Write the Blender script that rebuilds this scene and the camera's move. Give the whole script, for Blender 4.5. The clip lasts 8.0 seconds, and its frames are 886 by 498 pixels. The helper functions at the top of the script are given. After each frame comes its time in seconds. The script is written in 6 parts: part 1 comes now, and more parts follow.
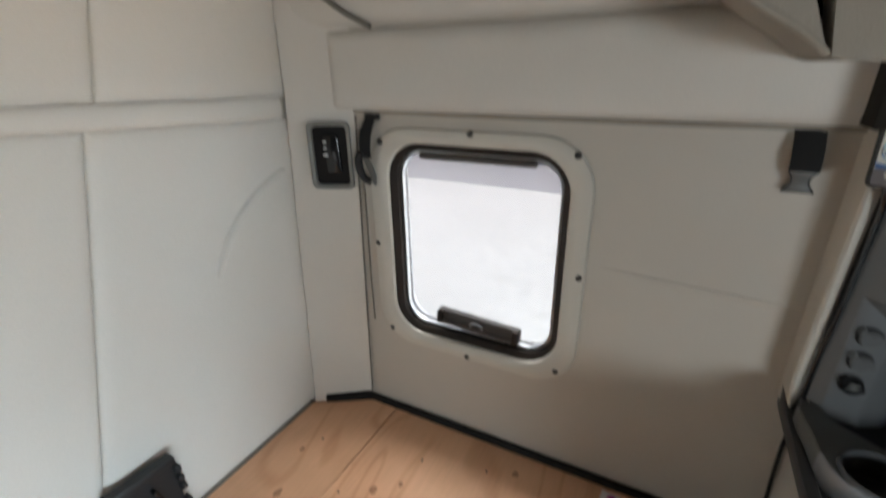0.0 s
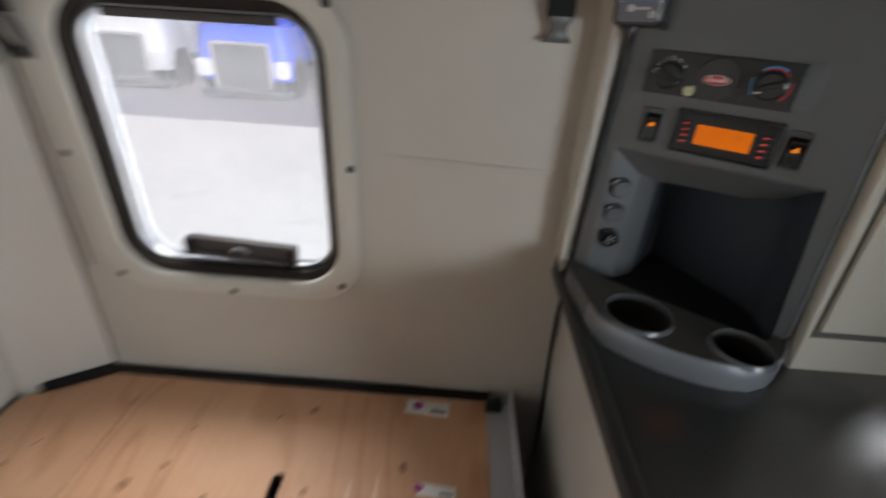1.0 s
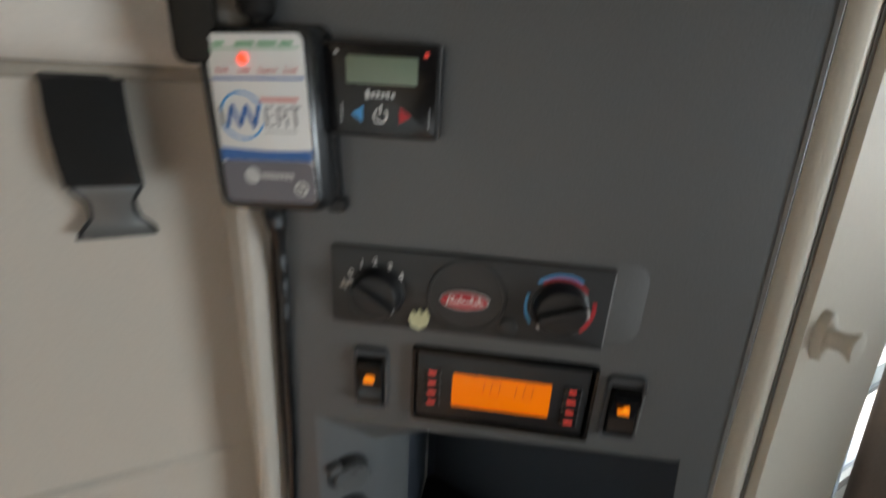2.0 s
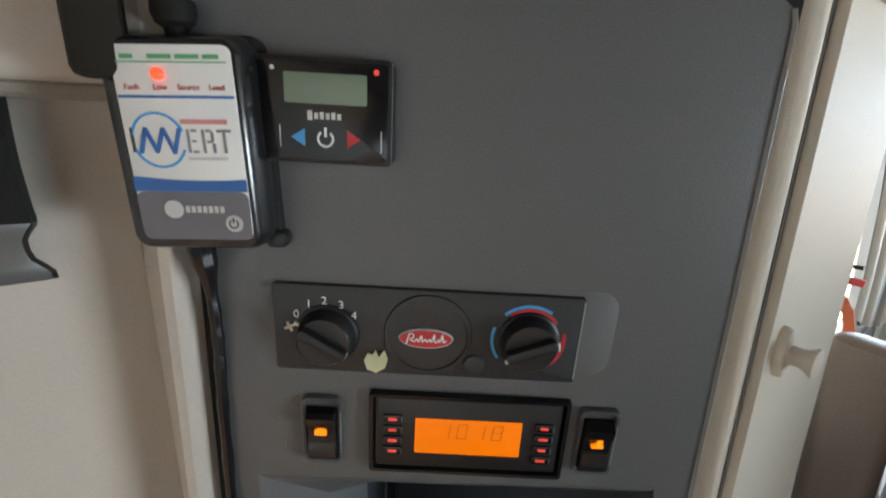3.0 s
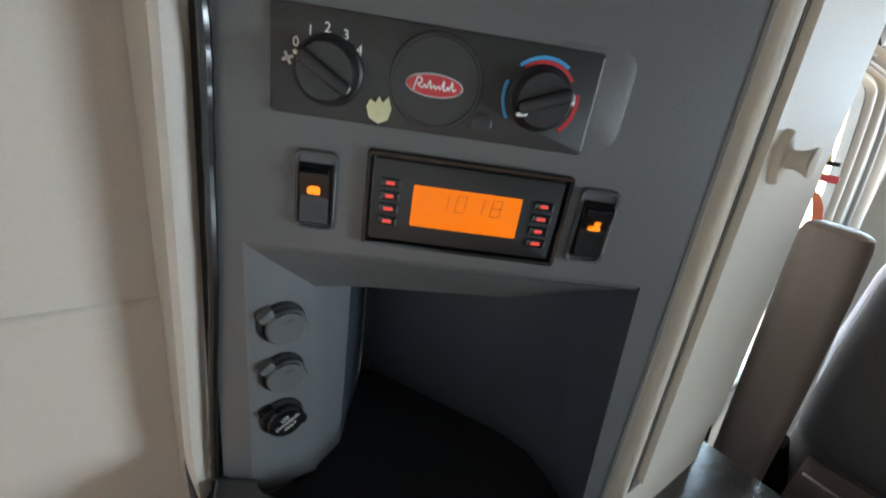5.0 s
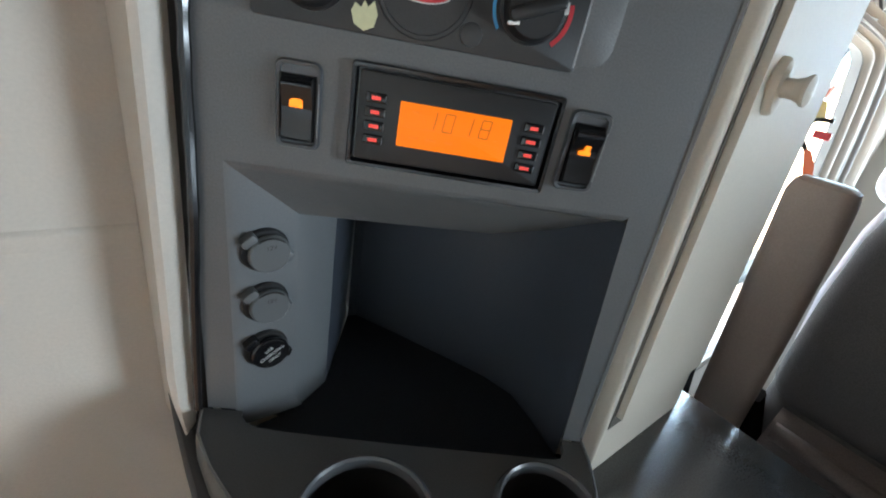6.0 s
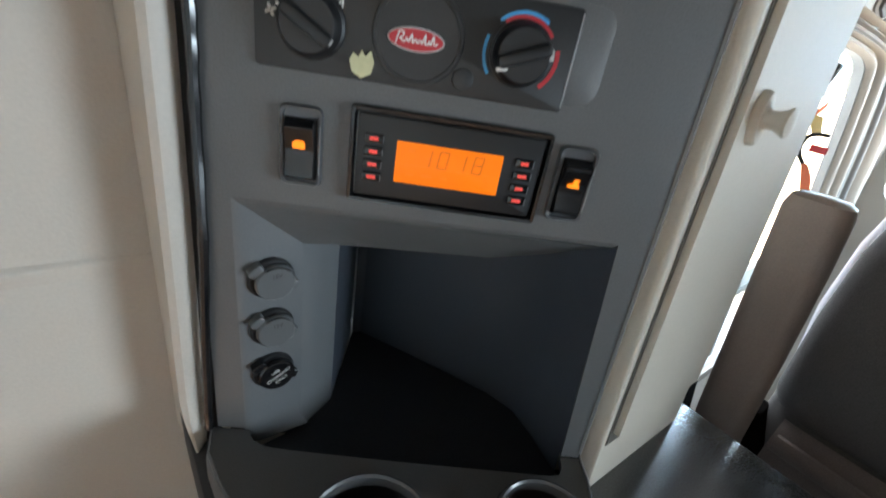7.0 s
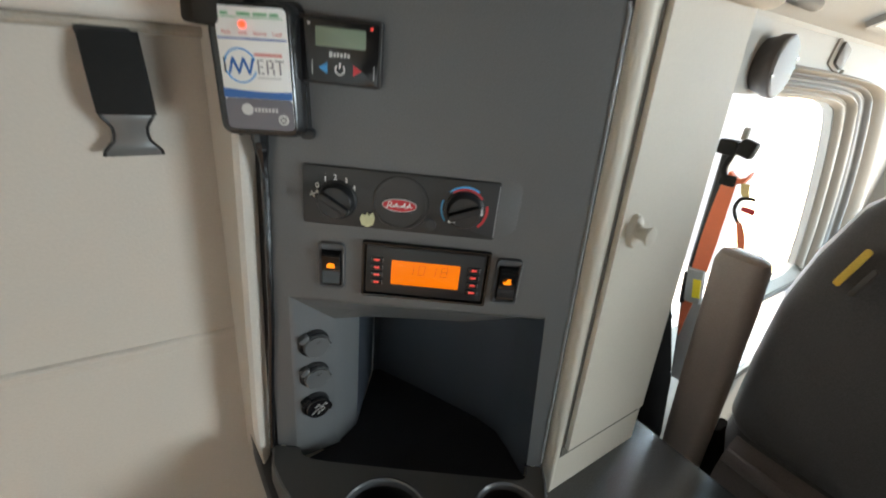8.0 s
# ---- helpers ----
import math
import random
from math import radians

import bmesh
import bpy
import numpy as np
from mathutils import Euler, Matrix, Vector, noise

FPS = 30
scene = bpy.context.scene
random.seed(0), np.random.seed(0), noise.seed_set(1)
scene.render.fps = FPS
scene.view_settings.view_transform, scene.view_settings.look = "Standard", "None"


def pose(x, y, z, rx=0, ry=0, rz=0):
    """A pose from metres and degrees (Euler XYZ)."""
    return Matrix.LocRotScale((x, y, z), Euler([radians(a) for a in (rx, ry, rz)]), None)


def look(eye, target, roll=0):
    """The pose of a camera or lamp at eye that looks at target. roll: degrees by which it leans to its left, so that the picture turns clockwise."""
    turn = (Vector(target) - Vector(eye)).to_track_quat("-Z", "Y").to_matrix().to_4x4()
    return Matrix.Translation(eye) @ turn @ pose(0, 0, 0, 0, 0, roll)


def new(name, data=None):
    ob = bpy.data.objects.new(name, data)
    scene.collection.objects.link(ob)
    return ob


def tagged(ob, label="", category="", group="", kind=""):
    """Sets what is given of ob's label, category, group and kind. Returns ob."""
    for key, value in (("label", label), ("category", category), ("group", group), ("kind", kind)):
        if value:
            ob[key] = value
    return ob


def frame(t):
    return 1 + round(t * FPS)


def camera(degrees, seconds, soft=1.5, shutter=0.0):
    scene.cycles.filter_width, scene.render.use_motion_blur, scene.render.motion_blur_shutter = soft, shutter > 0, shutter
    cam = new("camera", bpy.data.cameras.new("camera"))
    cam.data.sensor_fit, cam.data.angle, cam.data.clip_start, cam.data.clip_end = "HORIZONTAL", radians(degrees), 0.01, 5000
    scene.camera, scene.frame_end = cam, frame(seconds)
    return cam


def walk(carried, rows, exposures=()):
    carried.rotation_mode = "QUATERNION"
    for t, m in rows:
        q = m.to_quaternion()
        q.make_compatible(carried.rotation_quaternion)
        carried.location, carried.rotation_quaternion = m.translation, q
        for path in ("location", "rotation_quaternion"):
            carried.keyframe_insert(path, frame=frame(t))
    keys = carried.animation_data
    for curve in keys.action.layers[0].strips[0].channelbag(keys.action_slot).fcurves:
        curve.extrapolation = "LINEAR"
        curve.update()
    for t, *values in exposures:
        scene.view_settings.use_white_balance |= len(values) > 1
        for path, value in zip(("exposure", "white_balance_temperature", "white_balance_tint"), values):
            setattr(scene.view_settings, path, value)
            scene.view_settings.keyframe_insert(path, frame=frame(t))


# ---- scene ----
cam = camera(90.0, 8.0, 1.9, 0.5)
PATH = [
    (0, (-0.025, 0.15, 1.487), (-0.894, 1.78, 0.722), -1.1),
    (0.3, (-0.03, 0.152, 1.447), (-0.775, 1.753, 0.509), -1.6),
    (0.4, (-0.026, 0.151, 1.435), (-0.707, 1.764, 0.469), -1.3),
    (0.5, (-0.023, 0.155, 1.424), (-0.623, 1.781, 0.425), -0.8),
    (0.8, (-0.001, 0.195, 1.382), (-0.312, 1.881, 0.353), 1.2),
    (1, (0.016, 0.27, 1.349), (-0.023, 2.015, 0.372), 3.5),
    (1.2, (0.049, 0.369, 1.339), (0.254, 2.133, 0.421), 3.9),
    (1.5, (0.117, 0.517, 1.355), (0.646, 2.235, 0.478), 4.1),
    (2, (0.187, 0.637, 1.401), (1.086, 2.281, 0.7), 3.1),
    (2.2, (0.196, 0.656, 1.415), (1.192, 2.268, 0.777), 2.9),
    (3.3, (0.191, 0.66, 1.388), (1.319, 2.187, 0.758), 4.0),
    (3.5, (0.187, 0.659, 1.376), (1.329, 2.171, 0.736), 4.8),
    (4, (0.18, 0.654, 1.353), (1.307, 2.124, 0.598), 6.3),
    (4.5, (0.175, 0.647, 1.319), (1.328, 2.098, 0.569), 7.7),
    (5, (0.172, 0.643, 1.301), (1.358, 2.039, 0.496), 9.3),
    (6.3, (0.174, 0.631, 1.272), (1.372, 1.948, 0.36), 11.3),
    (6.5, (0.175, 0.632, 1.278), (1.368, 1.953, 0.365), 11.2),
    (7, (0.173, 0.627, 1.294), (1.349, 1.976, 0.402), 10.1),
    (7.5, (0.15, 0.589, 1.359), (1.289, 1.98, 0.482), 8.3),
    (8, (0.134, 0.532, 1.41), (1.223, 1.982, 0.566), 6.4),
]
EXPOSURES = [(0.0, -0.94, 7050, 13), (0.5, -0.94, 6950, 14), (1.0, -0.90, 6950, 15), (1.5, -0.81, 6900, 11), (2.2, -0.43, 7100, 13), (3.5, -0.22, 6650, 11),
             (4.5, -0.24, 6500, 10), (5.0, -0.17, 6450, 10), (6.5, 0.07, 6280, 10), (7.5, -0.13, 6650, 10), (8.0, -0.15, 6950, 10)]
walk(cam, [(t, look(eye, target, roll)) for t, eye, target, roll in PATH], EXPOSURES)

# ---- world, sun and the daylight in the openings ----
world = bpy.data.worlds.new("daylight")
scene.world = world
world.use_nodes = True
wn = world.node_tree.nodes
sky = wn.new("ShaderNodeTexSky")
sky.sky_type, sky.sun_disc = "NISHITA", False
sky.sun_elevation, sky.sun_rotation = radians(48), radians(150)
world.node_tree.links.new(sky.outputs[0], wn["Background"].inputs[0])
wn["Background"].inputs[1].default_value = 0.15

sun = new("sun", bpy.data.lights.new("sun", "SUN"))
sun.data.energy, sun.data.angle, sun.data.color = 3.6, radians(0.5), (1.0, 0.95, 0.88)
sun.matrix_world = look((6, -9, 12), (0, 0, 0))


def window_light(name, eye, target, width, height, watts, color):
    lamp = new(name, bpy.data.lights.new(name, "AREA"))
    lamp.data.shape, lamp.data.size, lamp.data.size_y = "RECTANGLE", width, height
    lamp.data.energy, lamp.data.color = watts, color
    lamp.matrix_world = look(eye, target)
    return lamp


SKY_TINT, YARD_TINT = (0.57, 0.80, 1.0), (1.0, 0.76, 0.48)
window_light("sleeper_window_sky", (-0.38, 1.45, 1.80), (-0.38, 0.3, 0.95), 0.8, 0.5, 24.0, (0.90, 0.96, 1.0))
window_light("near_door_window_sky", (1.35, 1.40, 1.85), (1.0, 0.3, 0.95), 0.8, 0.5, 34.0, (0.86, 0.94, 1.0))
# the sky and the sunlit yard seen through the windscreen and through the far windows
window_light("front_sky", (7.0, -0.1, 2.50), (0.0, -0.1, 2.50), 6.0, 2.2, 4200.0, SKY_TINT)
window_light("front_yard", (7.0, -0.1, 0.15), (0.0, -0.1, 0.15), 6.0, 2.2, 1100.0, YARD_TINT)
window_light("far_sleeper_window_sky", (-0.38, -1.18, 1.11), (-0.1, 0.5, 1.1), 0.36, 0.42, 0.8, (0.80, 0.92, 1.0))
window_light("far_door_window_sky", (1.46, -1.18, 1.15), (0.3, 0.5, 1.08), 0.74, 0.42, 41.0, (0.73, 0.885, 1.0))


# ---- materials ----
def material(name, color, rough=0.5, metal=0.0, grain=0.0, grain_size=300.0, mottle=0.08, mottle_size=6.0, bump=0.0, coat=0.0,
             emit=None, emit_strength=0.0, stain=0.0, stain_color=(0.1, 0.08, 0.06), rough_var=0.08, spec=0.5):
    """A procedural surface: broad mottling, fine grain with relief, patchy gloss and stains."""
    m = bpy.data.materials.new(name)
    m.use_nodes = True
    nt = m.node_tree
    n, l = nt.nodes, nt.links
    p = n["Principled BSDF"]
    tc = n.new("ShaderNodeTexCoord")
    big, fine = n.new("ShaderNodeTexNoise"), n.new("ShaderNodeTexNoise")
    big.inputs["Scale"].default_value, big.inputs["Detail"].default_value = mottle_size, 5
    fine.inputs["Scale"].default_value, fine.inputs["Detail"].default_value = grain_size, 3
    for t in (big, fine):
        l.new(tc.outputs["Object"], t.inputs["Vector"])
    a = n.new("ShaderNodeMix")
    a.data_type = "RGBA"
    a.inputs["A"].default_value = (*[c * (1 - mottle) for c in color], 1)
    a.inputs["B"].default_value = (*[min(1, c * (1 + mottle)) for c in color], 1)
    l.new(big.outputs["Fac"], a.inputs["Factor"])
    last = a.outputs["Result"]
    if grain:
        g = n.new("ShaderNodeMix")
        g.data_type, g.blend_type = "RGBA", "MULTIPLY"
        r = n.new("ShaderNodeMapRange")
        r.inputs["From Min"].default_value, r.inputs["From Max"].default_value = 0.3, 0.7
        r.inputs["To Min"].default_value, r.inputs["To Max"].default_value = 1 - grain, 1.0
        l.new(fine.outputs["Fac"], r.inputs["Value"])
        g.inputs["Factor"].default_value = 1
        l.new(last, g.inputs["A"])
        l.new(r.outputs["Result"], g.inputs["B"])
        last = g.outputs["Result"]
    if stain:
        s = n.new("ShaderNodeTexNoise")
        s.inputs["Scale"].default_value, s.inputs["Detail"].default_value = 3.1, 8
        s.inputs["Distortion"].default_value = 1.2
        l.new(tc.outputs["Object"], s.inputs["Vector"])
        sr = n.new("ShaderNodeMapRange")
        sr.inputs["From Min"].default_value, sr.inputs["From Max"].default_value = 0.58, 0.75
        sr.inputs["To Max"].default_value = stain
        l.new(s.outputs["Fac"], sr.inputs["Value"])
        sm = n.new("ShaderNodeMix")
        sm.data_type = "RGBA"
        l.new(sr.outputs["Result"], sm.inputs["Factor"])
        l.new(last, sm.inputs["A"])
        sm.inputs["B"].default_value = (*stain_color, 1)
        last = sm.outputs["Result"]
    l.new(last, p.inputs["Base Color"])
    rr = n.new("ShaderNodeMapRange")
    rr.inputs["To Min"].default_value, rr.inputs["To Max"].default_value = max(0.02, rough - rough_var), min(1, rough + rough_var)
    l.new(big.outputs["Fac"], rr.inputs["Value"])
    l.new(rr.outputs["Result"], p.inputs["Roughness"])
    p.inputs["Metallic"].default_value = metal
    p.inputs["Coat Weight"].default_value = coat
    p.inputs["Specular IOR Level"].default_value = spec
    if bump:
        b = n.new("ShaderNodeBump")
        b.inputs["Strength"].default_value, b.inputs["Distance"].default_value = bump, 0.0006
        l.new(fine.outputs["Fac"], b.inputs["Height"])
        l.new(b.outputs["Normal"], p.inputs["Normal"])
    if emit:
        p.inputs["Emission Color"].default_value, p.inputs["Emission Strength"].default_value = (*emit, 1), emit_strength
    return m


def plywood_material():
    m = bpy.data.materials.new("plywood")
    m.use_nodes = True
    nt = m.node_tree
    n, l = nt.nodes, nt.links
    p = n["Principled BSDF"]
    tc, mp = n.new("ShaderNodeTexCoord"), n.new("ShaderNodeMapping")
    mp.inputs["Scale"].default_value = (4.6, 0.95, 4.6)
    mp.inputs["Rotation"].default_value = (0, 0, radians(6))
    l.new(tc.outputs["Object"], mp.inputs["Vector"])
    w = n.new("ShaderNodeTexNoise")
    w.inputs["Scale"].default_value, w.inputs["Detail"].default_value, w.inputs["Distortion"].default_value = 1.0, 2.0, 0.8
    l.new(mp.outputs["Vector"], w.inputs["Vector"])
    wave = n.new("ShaderNodeMath")
    wave.operation = "MULTIPLY"
    wave.inputs[1].default_value = 9.0
    l.new(w.outputs["Fac"], wave.inputs[0])
    line = n.new("ShaderNodeMath")
    line.operation = "PINGPONG"
    line.inputs[1].default_value = 0.5
    l.new(wave.outputs[0], line.inputs[0])
    fr = n.new("ShaderNodeMapRange")
    fr.interpolation_type = "SMOOTHSTEP"
    fr.inputs["From Min"].default_value, fr.inputs["From Max"].default_value = 0.0, 0.22
    fr.inputs["To Min"].default_value, fr.inputs["To Max"].default_value = 0.12, 0.62
    l.new(line.outputs[0], fr.inputs["Value"])
    cloud = n.new("ShaderNodeTexNoise")
    cloud.inputs["Scale"].default_value, cloud.inputs["Detail"].default_value = 4.2, 7
    l.new(tc.outputs["Object"], cloud.inputs["Vector"])
    blend = n.new("ShaderNodeMix")
    blend.inputs["Factor"].default_value = 0.66
    l.new(fr.outputs[0], blend.inputs["A"])
    l.new(cloud.outputs["Fac"], blend.inputs["B"])
    ramp = n.new("ShaderNodeValToRGB")
    ramp.color_ramp.elements[0].position, ramp.color_ramp.elements[1].position = 0.15, 0.85
    ramp.color_ramp.elements[0].color, ramp.color_ramp.elements[1].color = (0.55, 0.258, 0.132, 1), (0.91, 0.550, 0.338, 1)
    l.new(blend.outputs["Result"], ramp.inputs["Fac"])
    fine, fm = n.new("ShaderNodeTexNoise"), n.new("ShaderNodeMapping")
    fm.inputs["Scale"].default_value = (150, 11, 60)
    l.new(tc.outputs["Object"], fm.inputs["Vector"])
    l.new(fm.outputs["Vector"], fine.inputs["Vector"])
    fine.inputs["Scale"].default_value, fine.inputs["Detail"].default_value = 1.0, 4
    mr = n.new("ShaderNodeMapRange")
    mr.inputs["From Min"].default_value, mr.inputs["From Max"].default_value, mr.inputs["To Min"].default_value = 0.3, 0.65, 0.92
    l.new(fine.outputs["Fac"], mr.inputs["Value"])
    mul = n.new("ShaderNodeMix")
    mul.data_type, mul.blend_type = "RGBA", "MULTIPLY"
    mul.inputs["Factor"].default_value = 1
    l.new(ramp.outputs["Color"], mul.inputs["A"])
    l.new(mr.outputs["Result"], mul.inputs["B"])
    kn = n.new("ShaderNodeTexVoronoi")
    kn.inputs["Scale"].default_value = 5.0
    km = n.new("ShaderNodeMapping")
    km.inputs["Scale"].default_value = (1.5, 0.8, 1)
    l.new(tc.outputs["Object"], km.inputs["Vector"])
    l.new(km.outputs["Vector"], kn.inputs["Vector"])
    kr = n.new("ShaderNodeMapRange")
    kr.inputs["From Min"].default_value, kr.inputs["From Max"].default_value = 0.015, 0.075
    kr.inputs["To Min"].default_value, kr.inputs["To Max"].default_value = 0.55, 0.0
    l.new(kn.outputs["Distance"], kr.inputs["Value"])
    knot = n.new("ShaderNodeMix")
    knot.data_type = "RGBA"
    l.new(kr.outputs["Result"], knot.inputs["Factor"])
    l.new(mul.outputs["Result"], knot.inputs["A"])
    knot.inputs["B"].default_value = (0.28, 0.13, 0.06, 1)
    l.new(knot.outputs["Result"], p.inputs["Base Color"])
    p.inputs["Roughness"].default_value = 0.55
    b = n.new("ShaderNodeBump")
    b.inputs["Strength"].default_value, b.inputs["Distance"].default_value = 0.3, 0.0008
    l.new(fine.outputs["Fac"], b.inputs["Height"])
    l.new(b.outputs["Normal"], p.inputs["Normal"])
    return m


def glass_material(name, color=(1, 1, 1), rough=0.0):
    m = bpy.data.materials.new(name)
    m.use_nodes = True
    p = m.node_tree.nodes["Principled BSDF"]
    p.inputs["Transmission Weight"].default_value, p.inputs["Roughness"].default_value = 1.0, rough
    p.inputs["Base Color"].default_value, p.inputs["IOR"].default_value = (*color, 1), 1.02
    # a thin pale film added to the pane for the veiling glare
    nt = m.node_tree
    film, mix = nt.nodes.new("ShaderNodeBsdfTranslucent"), nt.nodes.new("ShaderNodeMixShader")
    film.inputs["Color"].default_value = (0.86, 0.85, 0.88, 1)
    haze = nt.nodes.new("ShaderNodeTexNoise")
    haze.inputs["Scale"].default_value, haze.inputs["Detail"].default_value = 14.0, 4
    amount = nt.nodes.new("ShaderNodeMapRange")
    amount.inputs["To Min"].default_value, amount.inputs["To Max"].default_value = 0.07, 0.19
    nt.links.new(haze.outputs["Fac"], amount.inputs["Value"])
    nt.links.new(amount.outputs["Result"], mix.inputs["Fac"])
    nt.links.new(p.outputs["BSDF"], mix.inputs[1])
    nt.links.new(film.outputs["BSDF"], mix.inputs[2])
    nt.links.new(mix.outputs["Shader"], nt.nodes["Material Output"].inputs["Surface"])
    return m


# one vinyl in two tones: darker side wall, lighter where daylight falls
VINYL = material("cream_vinyl_shade_tone", (0.545, 0.495, 0.432), 0.55, grain=0.06, grain_size=420, mottle=0.05, bump=0.25)
VINYL_PAD = material("cream_vinyl_lit_tone", (0.69, 0.645, 0.585), 0.55, grain=0.05, grain_size=380, mottle=0.06, mottle_size=3, bump=0.3)
VINYL_DARK = material("tan_fabric_headliner", (0.36, 0.32, 0.27), 0.85, grain=0.15, grain_size=500, mottle=0.08, bump=0.4)
# dark tone for unseen surfaces, chosen to cut light bounced back inside
CEILING = material("bounce_cutting_brown", (0.115, 0.10, 0.085), 0.9, grain=0.15, grain_size=500, mottle=0.1, bump=0.4)
PIPING = material("grey_piping", (0.20, 0.18, 0.155), 0.7, grain=0.1, mottle=0.1)
LAMINATE = material("cream_laminate", (0.60, 0.545, 0.465), 0.68, grain=0.05, grain_size=600, mottle=0.07, bump=0.15, spec=0.15)
FRAME_PLASTIC = material("off_white_window_plastic", (0.59, 0.555, 0.49), 0.35, mottle=0.03)
RUBBER = material("black_rubber", (0.014, 0.0125, 0.012), 0.7, mottle=0.2, spec=0.2)
BROWN_RUBBER = material("dark_brown_window_seal", (0.026, 0.019, 0.016), 0.65, mottle=0.2, spec=0.22)
CONSOLE = material("charcoal_textured_plastic", (0.125, 0.127, 0.127), 0.42, grain=0.2, grain_size=900, mottle=0.10, mottle_size=4.0, bump=0.22, rough_var=0.06)
COUNTER = material("charcoal_counter_laminate", (0.064, 0.069, 0.075), 0.23, grain=0.3, grain_size=700, mottle=0.1, bump=0.05, spec=1.0)
LIGHTER_PLASTIC = material("lighter_charcoal_plastic", (0.132, 0.134, 0.134), 0.42, grain=0.15, grain_size=900, mottle=0.06, bump=0.25)
# console plastic darkened and blued for the unlit cubby pocket
CAVITY = material("shade_toned_cubby_plastic", (0.060, 0.070, 0.087), 0.32, grain=0.15, grain_size=900, mottle=0.08, bump=0.2)
SOCKET_GREY = material("slate_grey_plastic", (0.134, 0.141, 0.146), 0.42, grain=0.1, grain_size=900, mottle=0.05, bump=0.2)
CAP_GREY = material("grey_cap_plastic", (0.115, 0.120, 0.122), 0.34, grain=0.1, grain_size=900, mottle=0.06, bump=0.2)
BLACK = material("satin_black_plastic", (0.014, 0.014, 0.015), 0.4, mottle=0.15, grain=0.1, grain_size=900, bump=0.1)
GLOSS = material("glossy_black_plastic", (0.008, 0.008, 0.009), 0.16, mottle=0.1)
PLATE = material("matte_black_plate", (0.030, 0.030, 0.0305), 0.42, mottle=0.1, grain=0.15, grain_size=800, bump=0.15)
SILVER = material("silver_painted_plastic", (0.27, 0.285, 0.305), 0.32, metal=0.4, grain=0.06, grain_size=900, mottle=0.05)
HOOK = material("grey_painted_hook", (0.15, 0.15, 0.145), 0.42, metal=0.2, mottle=0.1)
CUP_LIP = material("smooth_grey_plastic", (0.12, 0.125, 0.135), 0.25, mottle=0.05)
BUMPER = material("dark_grey_edge_rubber", (0.045, 0.044, 0.046), 0.5, grain=0.1, mottle=0.15)
BEZEL = material("dark_grey_bezel_plastic", (0.080, 0.083, 0.088), 0.36, mottle=0.08, grain=0.1, grain_size=900)
CASE = material("semi_gloss_black_case", (0.016, 0.016, 0.017), 0.22, mottle=0.1, grain=0.1, grain_size=900, bump=0.05, spec=0.7)
# floor colour holds the deep shade at the pocket's bottom
CUBBY_FLOOR = material("shade_toned_cubby_mat", (0.019, 0.021, 0.027), 0.7, mottle=0.15, grain=0.3, grain_size=500, bump=0.3)
RAIL = material("dull_anodised_aluminium", (0.62, 0.63, 0.66), 0.5, metal=0.35, grain=0.12, grain_size=200, mottle=0.08)
ALU = material("brushed_aluminium", (0.72, 0.74, 0.76), 0.35, metal=0.9, grain=0.1, grain_size=200, mottle=0.06)
PLY = plywood_material()
WHITE = material("white_paper_print", (0.88, 0.88, 0.86), 0.4, mottle=0.03)
BLUE = material("blue_print", (0.03, 0.14, 0.42), 0.4, mottle=0.03)
SKYBLUE = material("light_blue_print", (0.06, 0.36, 0.72), 0.4, mottle=0.03)
RED = material("red_print", (0.55, 0.03, 0.04), 0.4, mottle=0.03)
PINK = material("pale_red_print", (0.75, 0.32, 0.30), 0.5, mottle=0.03)
GREEN = material("green_print", (0.12, 0.42, 0.20), 0.5, mottle=0.03)
PURPLE = material("magenta_print", (0.45, 0.03, 0.30), 0.5, mottle=0.05)
MID = material("grey_print", (0.16, 0.15, 0.17), 0.4, mottle=0.05)
INK = material("dark_grey_ink", (0.05, 0.05, 0.055), 0.5, mottle=0.05)
LOGO_GREY = material("mid_grey_print", (0.30, 0.30, 0.31), 0.5, mottle=0.05)
PALE = material("pale_grey_print", (0.62, 0.62, 0.60), 0.5, mottle=0.03)
LCD_GREEN = material("grey_green_lcd", (0.20, 0.26, 0.19), 0.25, mottle=0.04)
LCD = material("amber_lcd", (0.55, 0.13, 0.002), 0.4, mottle=0.03, emit=(1.0, 0.195, 0.0), emit_strength=0.74, spec=0.25)
LCD_FAINT = material("lcd_faint_segment", (0.5, 0.16, 0.0), 0.5, mottle=0.05, emit=(0.80, 0.17, 0.0), emit_strength=0.66)
LCD_INK = material("lcd_segment", (0.22, 0.07, 0.0), 0.5, mottle=0.05, emit=(0.46, 0.11, 0.0), emit_strength=0.6)
AMBER = material("amber_lamp", (0.9, 0.30, 0.02), 0.4, mottle=0.03, emit=(1.0, 0.23, 0.0), emit_strength=1.1)
REDLAMP = material("red_backlit_legend", (0.6, 0.06, 0.05), 0.4, mottle=0.03, emit=(1.0, 0.07, 0.05), emit_strength=0.6)
REDLED = material("red_led", (0.9, 0.05, 0.03), 0.3, mottle=0.02, emit=(1.0, 0.06, 0.02), emit_strength=2.5)
YELLOW = material("torn_yellow_paper", (0.62, 0.60, 0.36), 0.8, mottle=0.1, grain=0.1)
FABRIC = material("dark_brown_seat_cloth", (0.072, 0.064, 0.062), 0.9, grain=0.35, grain_size=700, mottle=0.15, bump=0.6)
FABRIC.node_tree.nodes["Principled BSDF"].inputs["Sheen Weight"].default_value = 0.12
